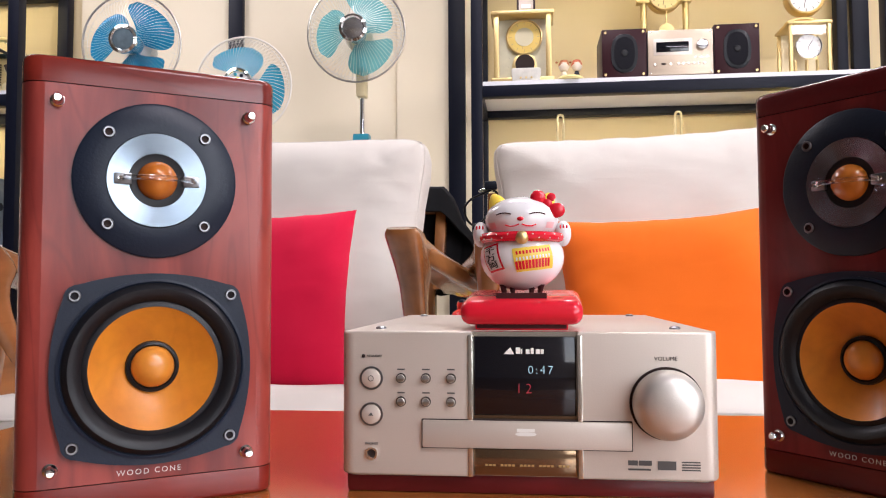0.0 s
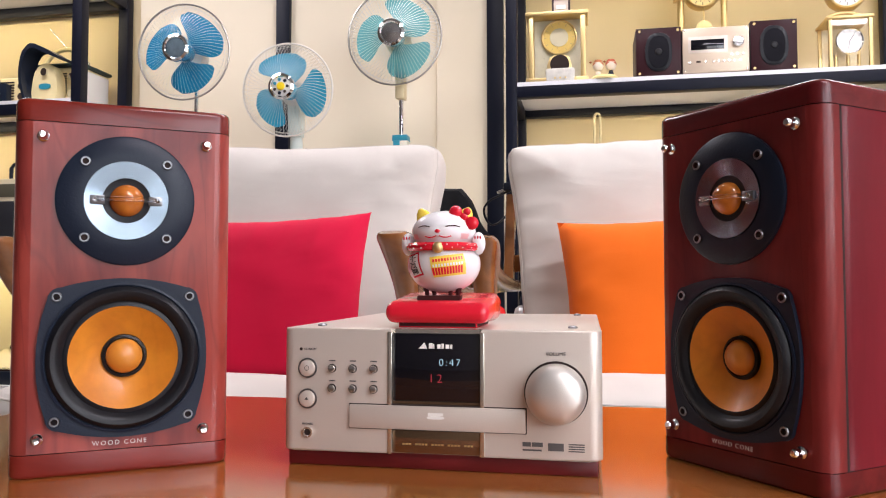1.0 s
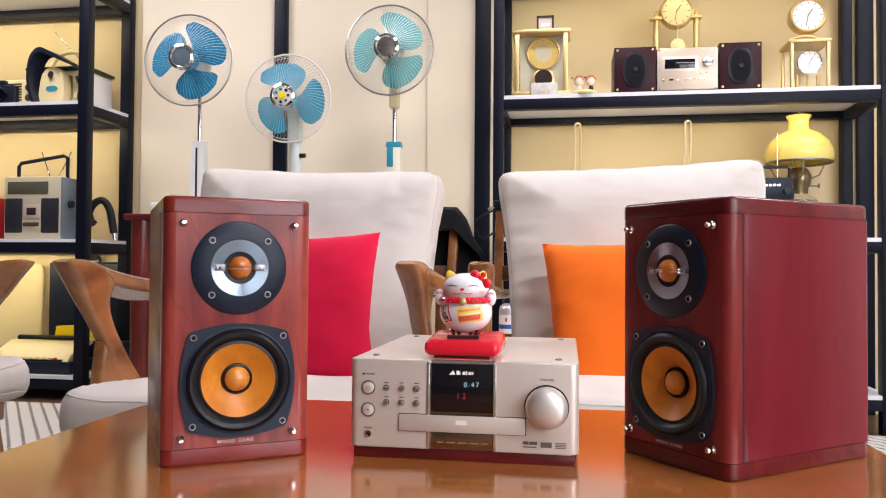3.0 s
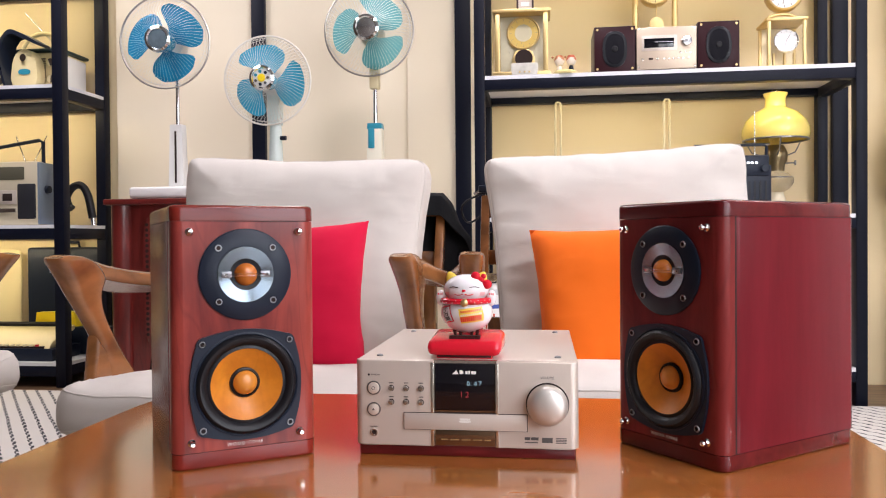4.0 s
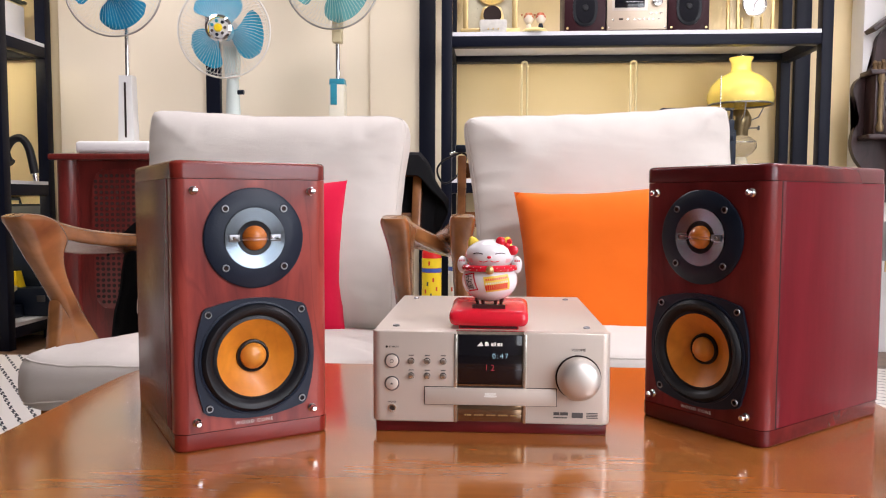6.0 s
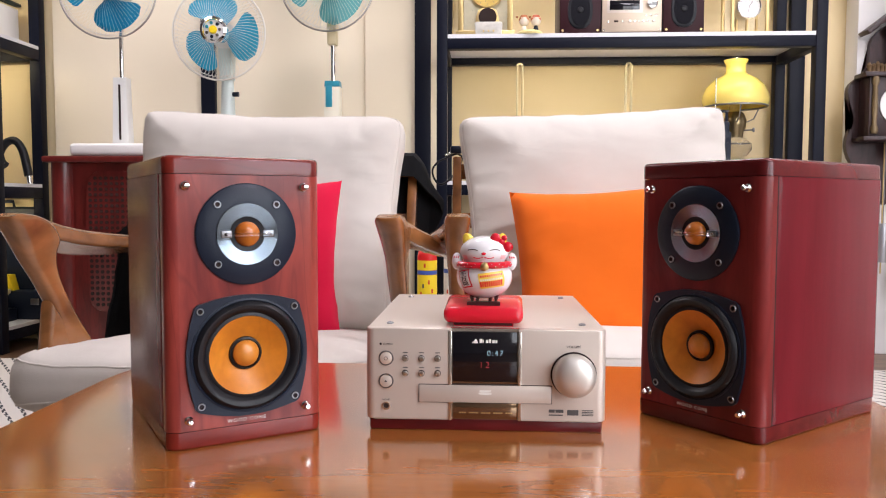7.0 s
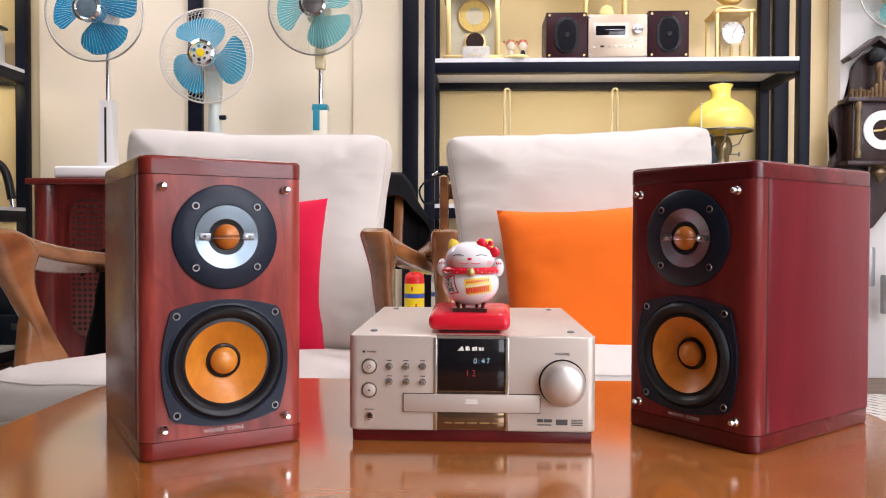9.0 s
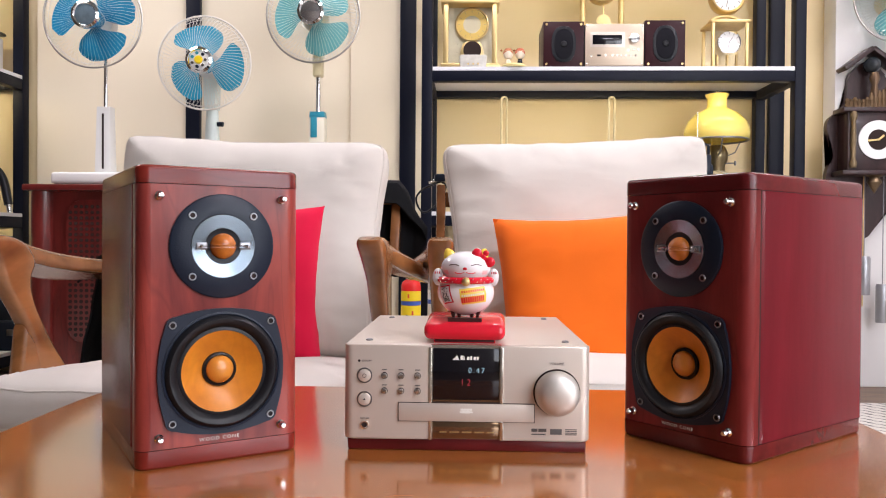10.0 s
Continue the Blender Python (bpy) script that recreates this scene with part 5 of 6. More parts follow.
M_TUBE = principled("cream_glass_tube", (0.86, 0.76, 0.5), 0.1, trans=0.25)
for x in (0.150, 0.630):
    t = thing("tube_lamp", pose(x, 3.20, S2), "slim cream hairpin tube lamp on a small foot", "lamp", "tube lamps")
    part("hairpin_tube", tube(bmesh.new(), [(-0.012, 0, 0.26), (-0.012, 0, 0.512)] + [(0.012 * math.cos(radians(a)), 0, 0.516 + 0.012 * math.sin(radians(a))) for a in range(165, 0, -15)] + [(0.012, 0, 0.512), (0.012, 0, 0.26)], 0.0055, 8), M_TUBE, t)
    part("socket", Lathe([(0, 0.24), (0.024, 0.24), (0.026, 0.255), (0.022, 0.268), (0, 0.268)], 20), M_CREAMPL, t)
    part("stem", rod(bmesh.new(), (0, 0, 0.02), (0, 0, 0.24), 0.008), M_GOLD, t)
    part("foot", Lathe([(0, 0), (0.05, 0), (0.048, 0.012), (0.01, 0.022), (0, 0.022)], 24), M_GOLD, t)

# ---- things on the radio shelf ----
L1, L2, L3 = 1.3985, 0.7525, 0.1155
M_CREAMCASE = worn("cream_enamel", (0.8, 0.67, 0.36), 0.35, vary=0.05, bump=0.04)
r = thing("table_radio", pose(-2.53, 3.07, L1), "cream retro portable radio with a yellow handle and aerial", "radio", "old radios")
part("body", B((0, 0, 0), (0.33, 0.22, 0.185), 0.02, 3), M_CREAMCASE, r)
part("side_panel", B((0.326, 0.02, 0.012), (0.334, 0.20, 0.17), 0.003), worn("white_side", (0.78, 0.76, 0.72), 0.4), r)
part("lid", B((-0.004, -0.006, 0.185), (0.338, 0.225, 0.202), 0.008, 2), worn("dark_green_lid", (0.02, 0.04, 0.045), 0.3), r)
part("carrying_handle", tube(bmesh.new(), [(0.06 + 0.115 * (1 - math.cos(radians(a))), 0.1, 0.2 + 0.1 * math.sin(radians(a))) for a in range(0, 181, 12)], 0.011, 8), worn("butter_handle", (0.8, 0.68, 0.36), 0.4), r)
part("aerial", rod(bmesh.new(), (0.27, 0.12, 0.2), (0.05, 0.14, 0.42), 0.003), M_CHROME, r)
part("aerial_mount", Lathe([(0.014, 0), (0.014, 0.03), (0, 0.034)], 16, Matrix.Translation((0.285, 0.1, 0.2))), M_CHROME, r)
for k in range(9):
    part("grille_slot", B((0.19, -0.003, 0.06 + 0.011 * k), (0.255, 0.003, 0.065 + 0.011 * k)), M_SEAM, r)
for x, z in ((0.13, 0.13), (0.13, 0.05), (0.29, 0.13), (0.29, 0.05)):
    part("tuning_knob", Lathe([(0.02, 0), (0.018, 0.018), (0, 0.02)], 24, Matrix.Translation((x, 0, z)) @ pose(0, 0, 0, 90, 0, 0)), M_CHROME, r)
r = thing("leather_cased_radio", pose(-2.385, 3.0, L1) @ Matrix.Diagonal((1, 1, 1.08, 1)), "cream radio under an open black leather hood", "radio", "old radios")
part("body", slab(bmesh.new(), spline([(-0.01, 0.005), (0.10, 0.005), (0.11, 0.09), (0.09, 0.15), (0.045, 0.17), (0.005, 0.15), (-0.015, 0.09)], 4), 0.0, 0.06, 1, 0.006), M_CREAMCASE, r)
arch = spline([(-0.022, 0.0), (-0.05, 0.10), (-0.038, 0.20), (0.005, 0.245), (0.07, 0.225), (0.15, 0.185)], 5, False)
arch_in = spline([(-0.010, 0.0), (-0.036, 0.10), (-0.025, 0.192), (0.012, 0.226), (0.065, 0.208), (0.15, 0.172)], 5, False)
part("hood", slab(bmesh.new(), arch + arch_in[::-1], -0.05, 0.05, 1, 0.003), M_BLACKPL, r, "open black leather hood")
part("dial_window", slab(bmesh.new(), super_outline(0.03, 0.012, 2.5, 24, 0.05, 0.07), -0.004, 0.002, 1), M_TEALPL, r)
part("tuning_knob", rod(bmesh.new(), (0.05, 0.002, 0.13), (0.05, -0.012, 0.13), 0.016), M_CHROME, r)
r = thing("table_radio", pose(-2.70, 3.03, L1), "small cream radio with a ribbed grille", "radio", "old radios")
part("body", B((0, 0, 0), (0.27, 0.12, 0.135), 0.012, 3), M_CREAMCASE, r)
for k in range(7):
    part("grille_slot", B((0.10, -0.003, 0.03 + 0.013 * k), (0.18, 0.003, 0.036 + 0.013 * k)), M_SEAM, r)
for z in (0.09, 0.04):
    part("tuning_knob", rod(bmesh.new(), (0.225, 0.002, z), (0.225, -0.014, z), 0.017), M_CHROME, r)

r = thing("boombox", pose(-2.572, 2.99, L2), "silver and black cassette boombox with a raised handle", "boombox", "old radios")
M_SILVERPL = worn("silver_plastic", (0.62, 0.55, 0.40), 0.38, 0.25, vary=0.06)
part("body", B((0, 0, 0), (0.30, 0.13, 0.30), 0.008), M_SILVERPL, r)
part("end_cap", B((0.296, 0.004, 0.004), (0.308, 0.126, 0.296), 0.004), worn("blue_grey_cap", (0.2, 0.25, 0.32), 0.35, 0.4), r)
part("tuning_scale", B((0.02, -0.004, 0.215), (0.235, 0.004, 0.275), 0.003), worn("olive_scale", (0.09, 0.085, 0.06), 0.25), r)
for x in (0.008, 0.2):
    part("speaker_grille", B((x, -0.006, 0.03), (x + 0.092, 0.004, 0.195), 0.006), M_GREYCLOTH, r)
part("cassette_door", B((0.106, -0.005, 0.10), (0.194, 0.004, 0.165), 0.003), M_CHAMP, r)
part("cassette_window", B((0.125, -0.0065, 0.115), (0.175, 0.0, 0.15), 0.002), M_SEAM, r)
part("key_bar", B((0.108, -0.009, 0.06), (0.192, 0.0, 0.08), 0.002), M_STEEL, r)
part("side_knob", Lathe([(0.02, 0), (0.018, 0.014), (0, 0.016)], 20, pose(0.308, 0.06, 0.17, 0, 90, 0)), M_BLACKPL, r)
part("carrying_handle", tube(bmesh.new(), [(0.03, 0.06, 0.29), (0.03, 0.06, 0.355), (0.042, 0.06, 0.372), (0.27, 0.06, 0.405), (0.292, 0.06, 0.395), (0.292, 0.06, 0.28)], 0.009, 8), M_BLACKPL, r)
for x0, x1 in ((0.18, 0.13), (0.22, 0.29)):
    part("aerial", rod(bmesh.new(), (x0, 0.09, 0.30), (x1, 0.09, 0.43), 0.0025), M_CHROME, r)

r = thing("table_radio", pose(-2.80, 3.0, L2), "red table radio with a black dial", "radio", "old radios")
part("body", B((0, 0, 0), (0.19, 0.11, 0.20), 0.012, 3), worn("red_bakelite", (0.35, 0.015, 0.02), 0.25, vary=0.08), r)
part("dial_window", B((0.03, -0.003, 0.11), (0.16, 0.004, 0.17), 0.002), M_SEAM, r)
part("tuning_knob", rod(bmesh.new(), (0.13, 0.002, 0.05), (0.13, -0.015, 0.05), 0.018), M_CREAMPL, r)
cm = thing("camera", pose(-2.685, 2.965, L1), "old black folding camera with a bellows", "camera")
cm.name = "folding_camera"
part("body", B((0, 0.03, 0), (0.15, 0.07, 0.10), 0.006), M_BLACKPL, cm)
part("bellows", Lathe([(0.042, 0.0), (0.036, 0.012), (0.039, 0.016), (0.032, 0.028), (0.035, 0.032), (0.027, 0.046)], 4, Matrix.Translation((0.075, 0.03, 0.05)) @ pose(0, 0, 0, 90, 0, 45)), M_RUBBER, cm)
part("lens", rod(bmesh.new(), (0.075, -0.012, 0.05), (0.075, -0.024, 0.05), 0.018), M_STEELDARK, cm)
part("viewfinder", B((0.055, 0.035, 0.10), (0.095, 0.06, 0.125), 0.003), M_BLACKPL, cm)
um = thing("umbrella", pose(-2.095, 3.15, L2), "black umbrella with a crook handle leaning on the shelf", "umbrella")
part("crook", tube(bmesh.new(), spline([(-0.108, 0, 0.082), (-0.126, 0, 0.10), (-0.134, 0, 0.14), (-0.105, 0, 0.185), (-0.06, 0, 0.195), (-0.025, 0, 0.15), (-0.005, 0, 0.06), (0.0, 0, 0.035)], 6, False), 0.0185, 10), M_RUBBER, um)
part("collar", rod(bmesh.new(), (-0.001, 0, 0.045), (0.006, 0, 0.0), 0.012), M_STEEL, um)

tw_ = thing("typewriter", pose(-2.62, 2.975, L3) @ Matrix.Diagonal((1, 1, 0.78, 1)), "cream portable typewriter in a black tray", "typewriter")
part("tray", B((-0.02, -0.01, 0), (0.43, 0.21, 0.075), 0.006), M_BLACKPL, tw_)
part("housing", slab(bmesh.new(), [(0.02, 0.075), (0.10, 0.075), (0.11, 0.13), (0.20, 0.165), (0.20, 0.19), (0.14, 0.185), (0.05, 0.13)], 0.0, 0.41, 0, 0.006), M_CREAMCASE, tw_)
part("key_bed", B((0.03, 0.0, 0.075), (0.38, 0.12, 0.085)), M_SEAM, tw_)
for sx in (0.0, 0.38):
    part("side_cheek", slab(bmesh.new(), [(0.0, 0.075), (0.13, 0.075), (0.13, 0.15), (0.06, 0.14), (0.01, 0.10)], sx, sx + 0.03, 0, 0.004), M_CREAMCASE, tw_)
for i in range(3):
    for j in range(10):
        part("typewriter_key", rod(bmesh.new(), (0.055 + 0.031 * j, 0.015 + 0.03 * i, 0.085), (0.055 + 0.031 * j, 0.015 + 0.03 * i, 0.096 + 0.008 * i), 0.009, 0.009, 8), M_CREAMPL if j < 9 else principled("red_key", (0.6, 0.02, 0.03), 0.4), tw_)
part("platen", rod(bmesh.new(), (0.03, 0.165, 0.195), (0.38, 0.165, 0.195), 0.018), M_RUBBER, tw_)
part("rail", B((0.06, 0.10, 0.150), (0.35, 0.112, 0.160)), M_STEELDARK, tw_)
b = part("case_lid", puffed(0.30, 0.04, 0.44, 12, 0.0, 0, 10, 0.0), worn("cream_case", (0.74, 0.62, 0.34), 0.5, vary=0.05))
b.matrix_basis = pose(-2.725, 3.285, L3 + 0.30, -2, 0, 0)
tagged(b, "cream case lid leaning behind the typewriter", "case lid")
cs = thing("black_case", pose(-2.53, 3.275, L3), "tall black carrying case with latches standing upright", "case", "black cases")
part("shell", B((-0.01, 0, 0), (0.40, 0.05, 0.53), 0.015, 3), M_BLACKPL, cs)
for x in (0.12, 0.28):
    part("latch", B((x, -0.008, 0.40), (x + 0.035, 0.002, 0.45), 0.003), M_STEELDARK, cs)
part("carrying_handle", tube(bmesh.new(), [(0.15, 0.02, 0.525), (0.155, 0.02, 0.555), (0.265, 0.02, 0.555), (0.27, 0.02, 0.525)], 0.008, 6), M_BLACKPL, cs)
cs = thing("black_case", pose(-2.43, 3.195, L3), "low black case under a yellow box", "case", "black cases")
part("shell", B((0, 0, 0), (0.40, 0.072, 0.135), 0.008), M_BLACKPL, cs)
part("latch", B((0.30, -0.006, 0.07), (0.34, 0.002, 0.10), 0.002), M_STEELDARK, cs)
b = part("paper_box", slab(bmesh.new(), [(0.02, 0), (0.25, 0), (0.23, 0.075), (0.03, 0.07)], 0, 0.05, 1, 0.003), M_YELLOWPL)
b.matrix_basis = pose(-2.47, 3.205, L3 + 0.1355)
tagged(b, "bright yellow paper box on a black case", "box")
# ---- behind the chairs ----
M_DARKCLOTH = cloth("black_jacket_cloth", (0.007, 0.007, 0.008), bump=0.3)
M_DARKCLOTH.node_tree.nodes["Principled BSDF"].inputs["Sheen Weight"].default_value = 0.0
def draped_jacket():
    """A sheet laid over the chair's back: short flap in front, folds behind; columns of x, y, front hem, top, rear hem."""
    cols = [(-0.106, 1.655, 0.640, 0.664, 0.632), (-0.118, 1.668, 0.668, 0.684, 0.606), (-0.138, 1.685, 0.690, 0.712, 0.572), (-0.156, 1.698, 0.712, 0.756, 0.556), (-0.180, 1.70, 0.730, 0.780, 0.552),
            (-0.22, 1.70, 0.735, 0.784, 0.56), (-0.34, 1.70, 0.72, 0.785, 0.55), (-0.55, 1.70, 0.70, 0.785, 0.48), (-0.72, 1.70, 0.70, 0.775, 0.38), (-0.80, 1.69, 0.68, 0.74, 0.31),
            (-0.855, 1.64, 0.60, 0.63, 0.27), (-0.872, 1.56, 0.56, 0.585, 0.26), (-0.868, 1.48, 0.53, 0.55, 0.27)]
    bm = bmesh.new()
    rows = []
    for i in range(len(cols) - 1):
        for s in (0.0, 0.25, 0.5, 0.75):
            c = [a + (b - a) * s for a, b in zip(cols[i], cols[i + 1])]
            x, y, zf, zt, zb = c
            lean = 0.33
            prof = [(-0.075, zf + (zt - zf) * k / 5) for k in range(5)]
            prof += [(-0.066 + 0.033 * (1 - math.cos(math.pi * k / 4)) - 0.009 * (k == 0), zt + 0.010 * math.sin(math.pi * k / 4)) for k in range(5)]
            prof += [(0.002, zt + (zb - zt) * k / 10) for k in range(1, 11)]
            row = []
            for dy, z in prof:
                f = 0.020 * noise.noise(Vector((x * 17, z * 4, 2.0))) + 0.008 * noise.noise(Vector((x * 45, z * 12, 5.0)))
                g = 0.006 * noise.noise(Vector((x * 20, z * 16, 9.0)))
                row.append(bm.verts.new((x + g, y + dy * min(1.0, (-0.10 - x) / 0.06) + (z - zt) * lean + f * (1.2 if dy > -0.02 else 0.5), z + g)))
            rows.append(row)
    for a, b in zip(rows, rows[1:]):
        for k in range(len(a) - 1):
            bm.faces.new((a[k], b[k], b[k + 1], a[k + 1]))
    bmesh.ops.recalc_face_normals(bm, faces=bm.faces[:])
    bmesh.ops.solidify(bm, geom=bm.faces[:], thickness=0.005)
    return bm


sh = draped_jacket()
jk = part("jacket", sh, M_DARKCLOTH)
tagged(jk, "black jacket draped over the back of the armchair", "jacket")
M_REDMARK = worn("red_print", (0.6, 0.06, 0.02), 0.5)
for x, y, red, lab in ((-0.2275, 2.72, True, "red fire extinguisher with a yellow label on the floor"), (-0.128, 2.80, False, "grey metal fire extinguisher on the floor")):
    e = thing("fire_extinguisher", pose(x, y, 0.0), lab, "fire extinguisher", "fire extinguishers")
    shell = worn("extinguisher_red", (0.65, 0.02, 0.02), 0.25) if red else worn("extinguisher_grey", (0.5, 0.5, 0.5), 0.3, 0.5)
    part("cylinder", Lathe([(0, 0.0), (0.037, 0.0), (0.0385, 0.02), (0.0385, 0.462), (0.034, 0.478), (0.02, 0.488), (0.014, 0.492), (0, 0.492)], 32), shell, e)
    for z0, z1 in ((0.15, 0.388), (0.406, 0.444)):
        part("label_band", Lathe([(0.0389, z0), (0.0389, z1)], 32), M_YELLOWPL if red else M_DIALWHITE, e)
    part("label_stripe", Lathe([(0.0390, 0.389), (0.0390, 0.405)], 32), worn("blue_stripe", (0.05, 0.1, 0.4), 0.4), e)
    for a, z in ((-20, 0.345), (14, 0.36), (34, 0.325), (-34, 0.315), (0, 0.30), (22, 0.28), (-18, 0.27), (-10, 0.425)):
        mk = B((-0.0035, -0.0394, z - 0.008), (0.0035, -0.0384, z + 0.008), 0.0)
        mk.transform(pose(0, 0, 0, 0, 0, a))
        part("label_mark", mk, M_REDMARK if a % 4 else M_PRINT, e)
    part("valve", Lathe([(0, 0.49), (0.018, 0.49), (0.02, 0.505), (0.014, 0.52), (0, 0.522)], 20), shell if red else M_BLACKPL, e)
    part("lever", B((-0.009, -0.05, 0.515), (0.009, 0.03, 0.524), 0.003), M_BLACKPL, e)
cb = thing("power_cable", pose(-0.079, 1.793, 0.79), "thin black cable with a plug looped over the chair's back post", "cable")
part("cord", tube(bmesh.new(), spline([(0.0, 0.0, 0.007), (-0.022, -0.006, -0.002), (-0.048, -0.004, -0.014), (-0.064, 0.0, -0.034), (-0.060, 0.004, -0.058), (-0.044, 0.004, -0.074), (-0.020, 0.006, -0.062), (0.004, 0.016, -0.030), (0.014, 0.012, -0.002)], 6), 0.0028, 6), M_RUBBER, cb)
part("plug", B((-0.016, -0.012, 0.008), (0.014, 0.010, 0.028), 0.004), M_BLACKPL, cb)
part("plug_pin", rod(bmesh.new(), (-0.010, -0.002, 0.012), (-0.030, -0.006, 0.004), 0.0035), M_CHROME, cb)

# ---- carved wall clock ----
WX, WY = 1.743, 3.215
w = thing("wall_clock", pose(WX, WY, 1.085), "dark carved wooden wall clock with a white dial", "clock", "old clocks")
half = [(0.0, 0.36), (0.10, 0.30), (0.115, 0.235), (0.125, 0.18), (0.16, 0.14), (0.22, 0.105), (0.235, 0.06), (0.21, 0.0), (0.195, -0.065), (0.225, -0.11), (0.235, -0.17), (0.20, -0.24), (0.12, -0.30), (0.05, -0.38), (0.0, -0.42)]
outline = spline([(x * 0.74, z) for x, z in half] + [(-x * 0.74, z) for x, z in reversed(half[1:-1])], 3)
board = slab(bmesh.new(), outline, -0.03, 0.0, 1)
bmesh.ops.triangulate(board, faces=[f_ for f_ in board.faces if len(f_.verts) > 4])
part("backboard", board, M_DARKWOOD, w)
part("case", B((-0.125, -0.12, -0.13), (0.125, -0.03, 0.12), 0.004), M_DARKWOOD, w)
part("cornice", B((-0.15, -0.135, 0.12), (0.15, -0.03, 0.14), 0.004), M_DARKWOOD, w)
part("ledge", B((-0.15, -0.135, -0.15), (0.15, -0.03, -0.13), 0.004), M_DARKWOOD, w)
for sx in (-1, 1):
    rf = B((-0.010, -0.085, 0.0), (0.010, 0.0, 0.150), 0.003)
    rf.transform(pose(0, 0, 0.405, 0, sx * 127, 0))
    part("roof_board", rf, M_DARKWOOD, w)
    part("corner_column", Lathe([(0.012, -0.12), (0.016, -0.10), (0.009, -0.08), (0.012, 0.0), (0.009, 0.08), (0.016, 0.10), (0.012, 0.12)], 16, Matrix.Translation((sx * 0.105, -0.128, 0))), worn("aged_brass_column", (0.22, 0.16, 0.09), 0.4, 0.6, vary=0.3, blotch=60), w)
part("orb", Lathe([(0.036 * math.sin(radians(a)), -0.036 * math.cos(radians(a))) for a in range(0, 181, 15)], 24, Matrix.Translation((0.0, -0.07, 0.33))), worn("black_orb", (0.02, 0.025, 0.03), 0.15), w)
part("orb_stem", Lathe([(0.012, 0.16), (0.02, 0.19), (0.012, 0.24), (0.022, 0.27), (0.014, 0.295)], 16, Matrix.Translation((0.0, -0.09, 0))), worn("aged_bronze", (0.16, 0.1, 0.06), 0.4, 0.7), w)
cr = bmesh.new()
random.seed(4)
for k in range(15):
    x = -0.12 + 0.017 * k
    hgt = 0.035 + 0.06 * math.exp(-((x - 0.06) / 0.04) ** 2) + 0.03 * random.random()
    lathe(cr, [(0.011, 0), (0.008, hgt * 0.4), (0.012, hgt * 0.7), (0.004, hgt), (0, hgt)], 8, Matrix.Translation((x, -0.10, 0.14)))
part("cresting", cr, worn("gilt_bronze", (0.2, 0.13, 0.07), 0.4, 0.7, vary=0.3), w, "row of bronze ornaments")
m = Matrix.Translation((0, -0.122, 0)) @ pose(0, 0, 0, 90, 0, 0)
part("dial", Lathe([(0.083, 0), (0.083, 0.006), (0.044, 0.006)], 48, m), M_DIALWHITE, w)
part("dial_centre", Lathe([(0.0445, 0.0), (0.0445, 0.0055), (0, 0.0055)], 40, m), M_SEAM, w)
for a, l in ((-95, 0.045), (50, 0.03)):
    b = B((-0.004, -0.131, -0.004), (0.004, -0.129, l), 0)
    b.transform(pose(0, 0, 0, 0, a, 0))
    part("clock_pointer", b, M_GOLD, w)
part("hanging_ornament", Lathe([(0, -0.23), (0.012, -0.21), (0.03, -0.18), (0.02, -0.16), (0.035, -0.15)], 16, Matrix.Translation((0.0, -0.1, 0))), worn("bronze_drop", (0.2, 0.14, 0.08), 0.4, 0.7), w)
part("pendulum_rod", rod(bmesh.new(), (-0.02, -0.05, -0.15), (-0.02, -0.05, -0.72), 0.003), M_GOLD, w)
for x, z in ((0.05, -0.62), (-0.03, -0.5)):
    part("chain", rod(bmesh.new(), (x, -0.08, -0.14), (x, -0.08, z), 0.002), M_STEELDARK, w)
    part("weight", Lathe([(0, z - 0.17), (0.024, z - 0.168), (0.026, z - 0.16), (0.026, z - 0.01), (0.022, z), (0, z)], 24, Matrix.Translation((x, -0.08, 0))), worn("zinc_weight", (0.4, 0.4, 0.42), 0.35, 0.7), w)

# ---- lucky cat figure on the receiver ----
cat = bmesh.new()


def egg(c, rx, ry, rz, mat, seg=28, rings=16):
    lathe(cat, [(math.sin(math.pi * k / rings), -math.cos(math.pi * k / rings)) for k in range(rings + 1)], seg,
          Matrix.Translation(c) @ Matrix.Diagonal((rx, ry, rz, 1)), [mat] * rings)


def mark(bm_pts, r, mat):
    n0 = len(cat.faces)
    tube(cat, bm_pts, r, 5)
    cat.faces.ensure_lookup_table()
    for fc in cat.faces[n0:]:
        fc.material_index = mat


def on_egg(c, rx, ry, rz, lon, lat, lift=1.0):
    a, b = radians(lon), radians(lat)
    return Vector(c) + Vector((rx * math.cos(b) * math.sin(a), -ry * math.cos(b) * math.cos(a), rz * math.sin(b))) * lift


def patch(c, rx, ry, rz, lon0, lon1, lat0, lat1, mat, lift=1.012, n=6, tilt=0.0):
    g = []
    for i in range(n + 1):
        row = []
        for j in range(n + 1):
            u, v = i / n - 0.5, j / n - 0.5
            du, dv = u * (lon1 - lon0), v * (lat1 - lat0)
            ct, st = math.cos(radians(tilt)), math.sin(radians(tilt))
            row.append(cat.verts.new(on_egg(c, rx, ry, rz, (lon0 + lon1) / 2 + du * ct - dv * st, (lat0 + lat1) / 2 + du * st + dv * ct, lift)))
        g.append(row)
    for i in range(n):
        for j in range(n):
            cat.faces.new((g[i][j], g[i + 1][j], g[i + 1][j + 1], g[i][j + 1])).material_index = mat


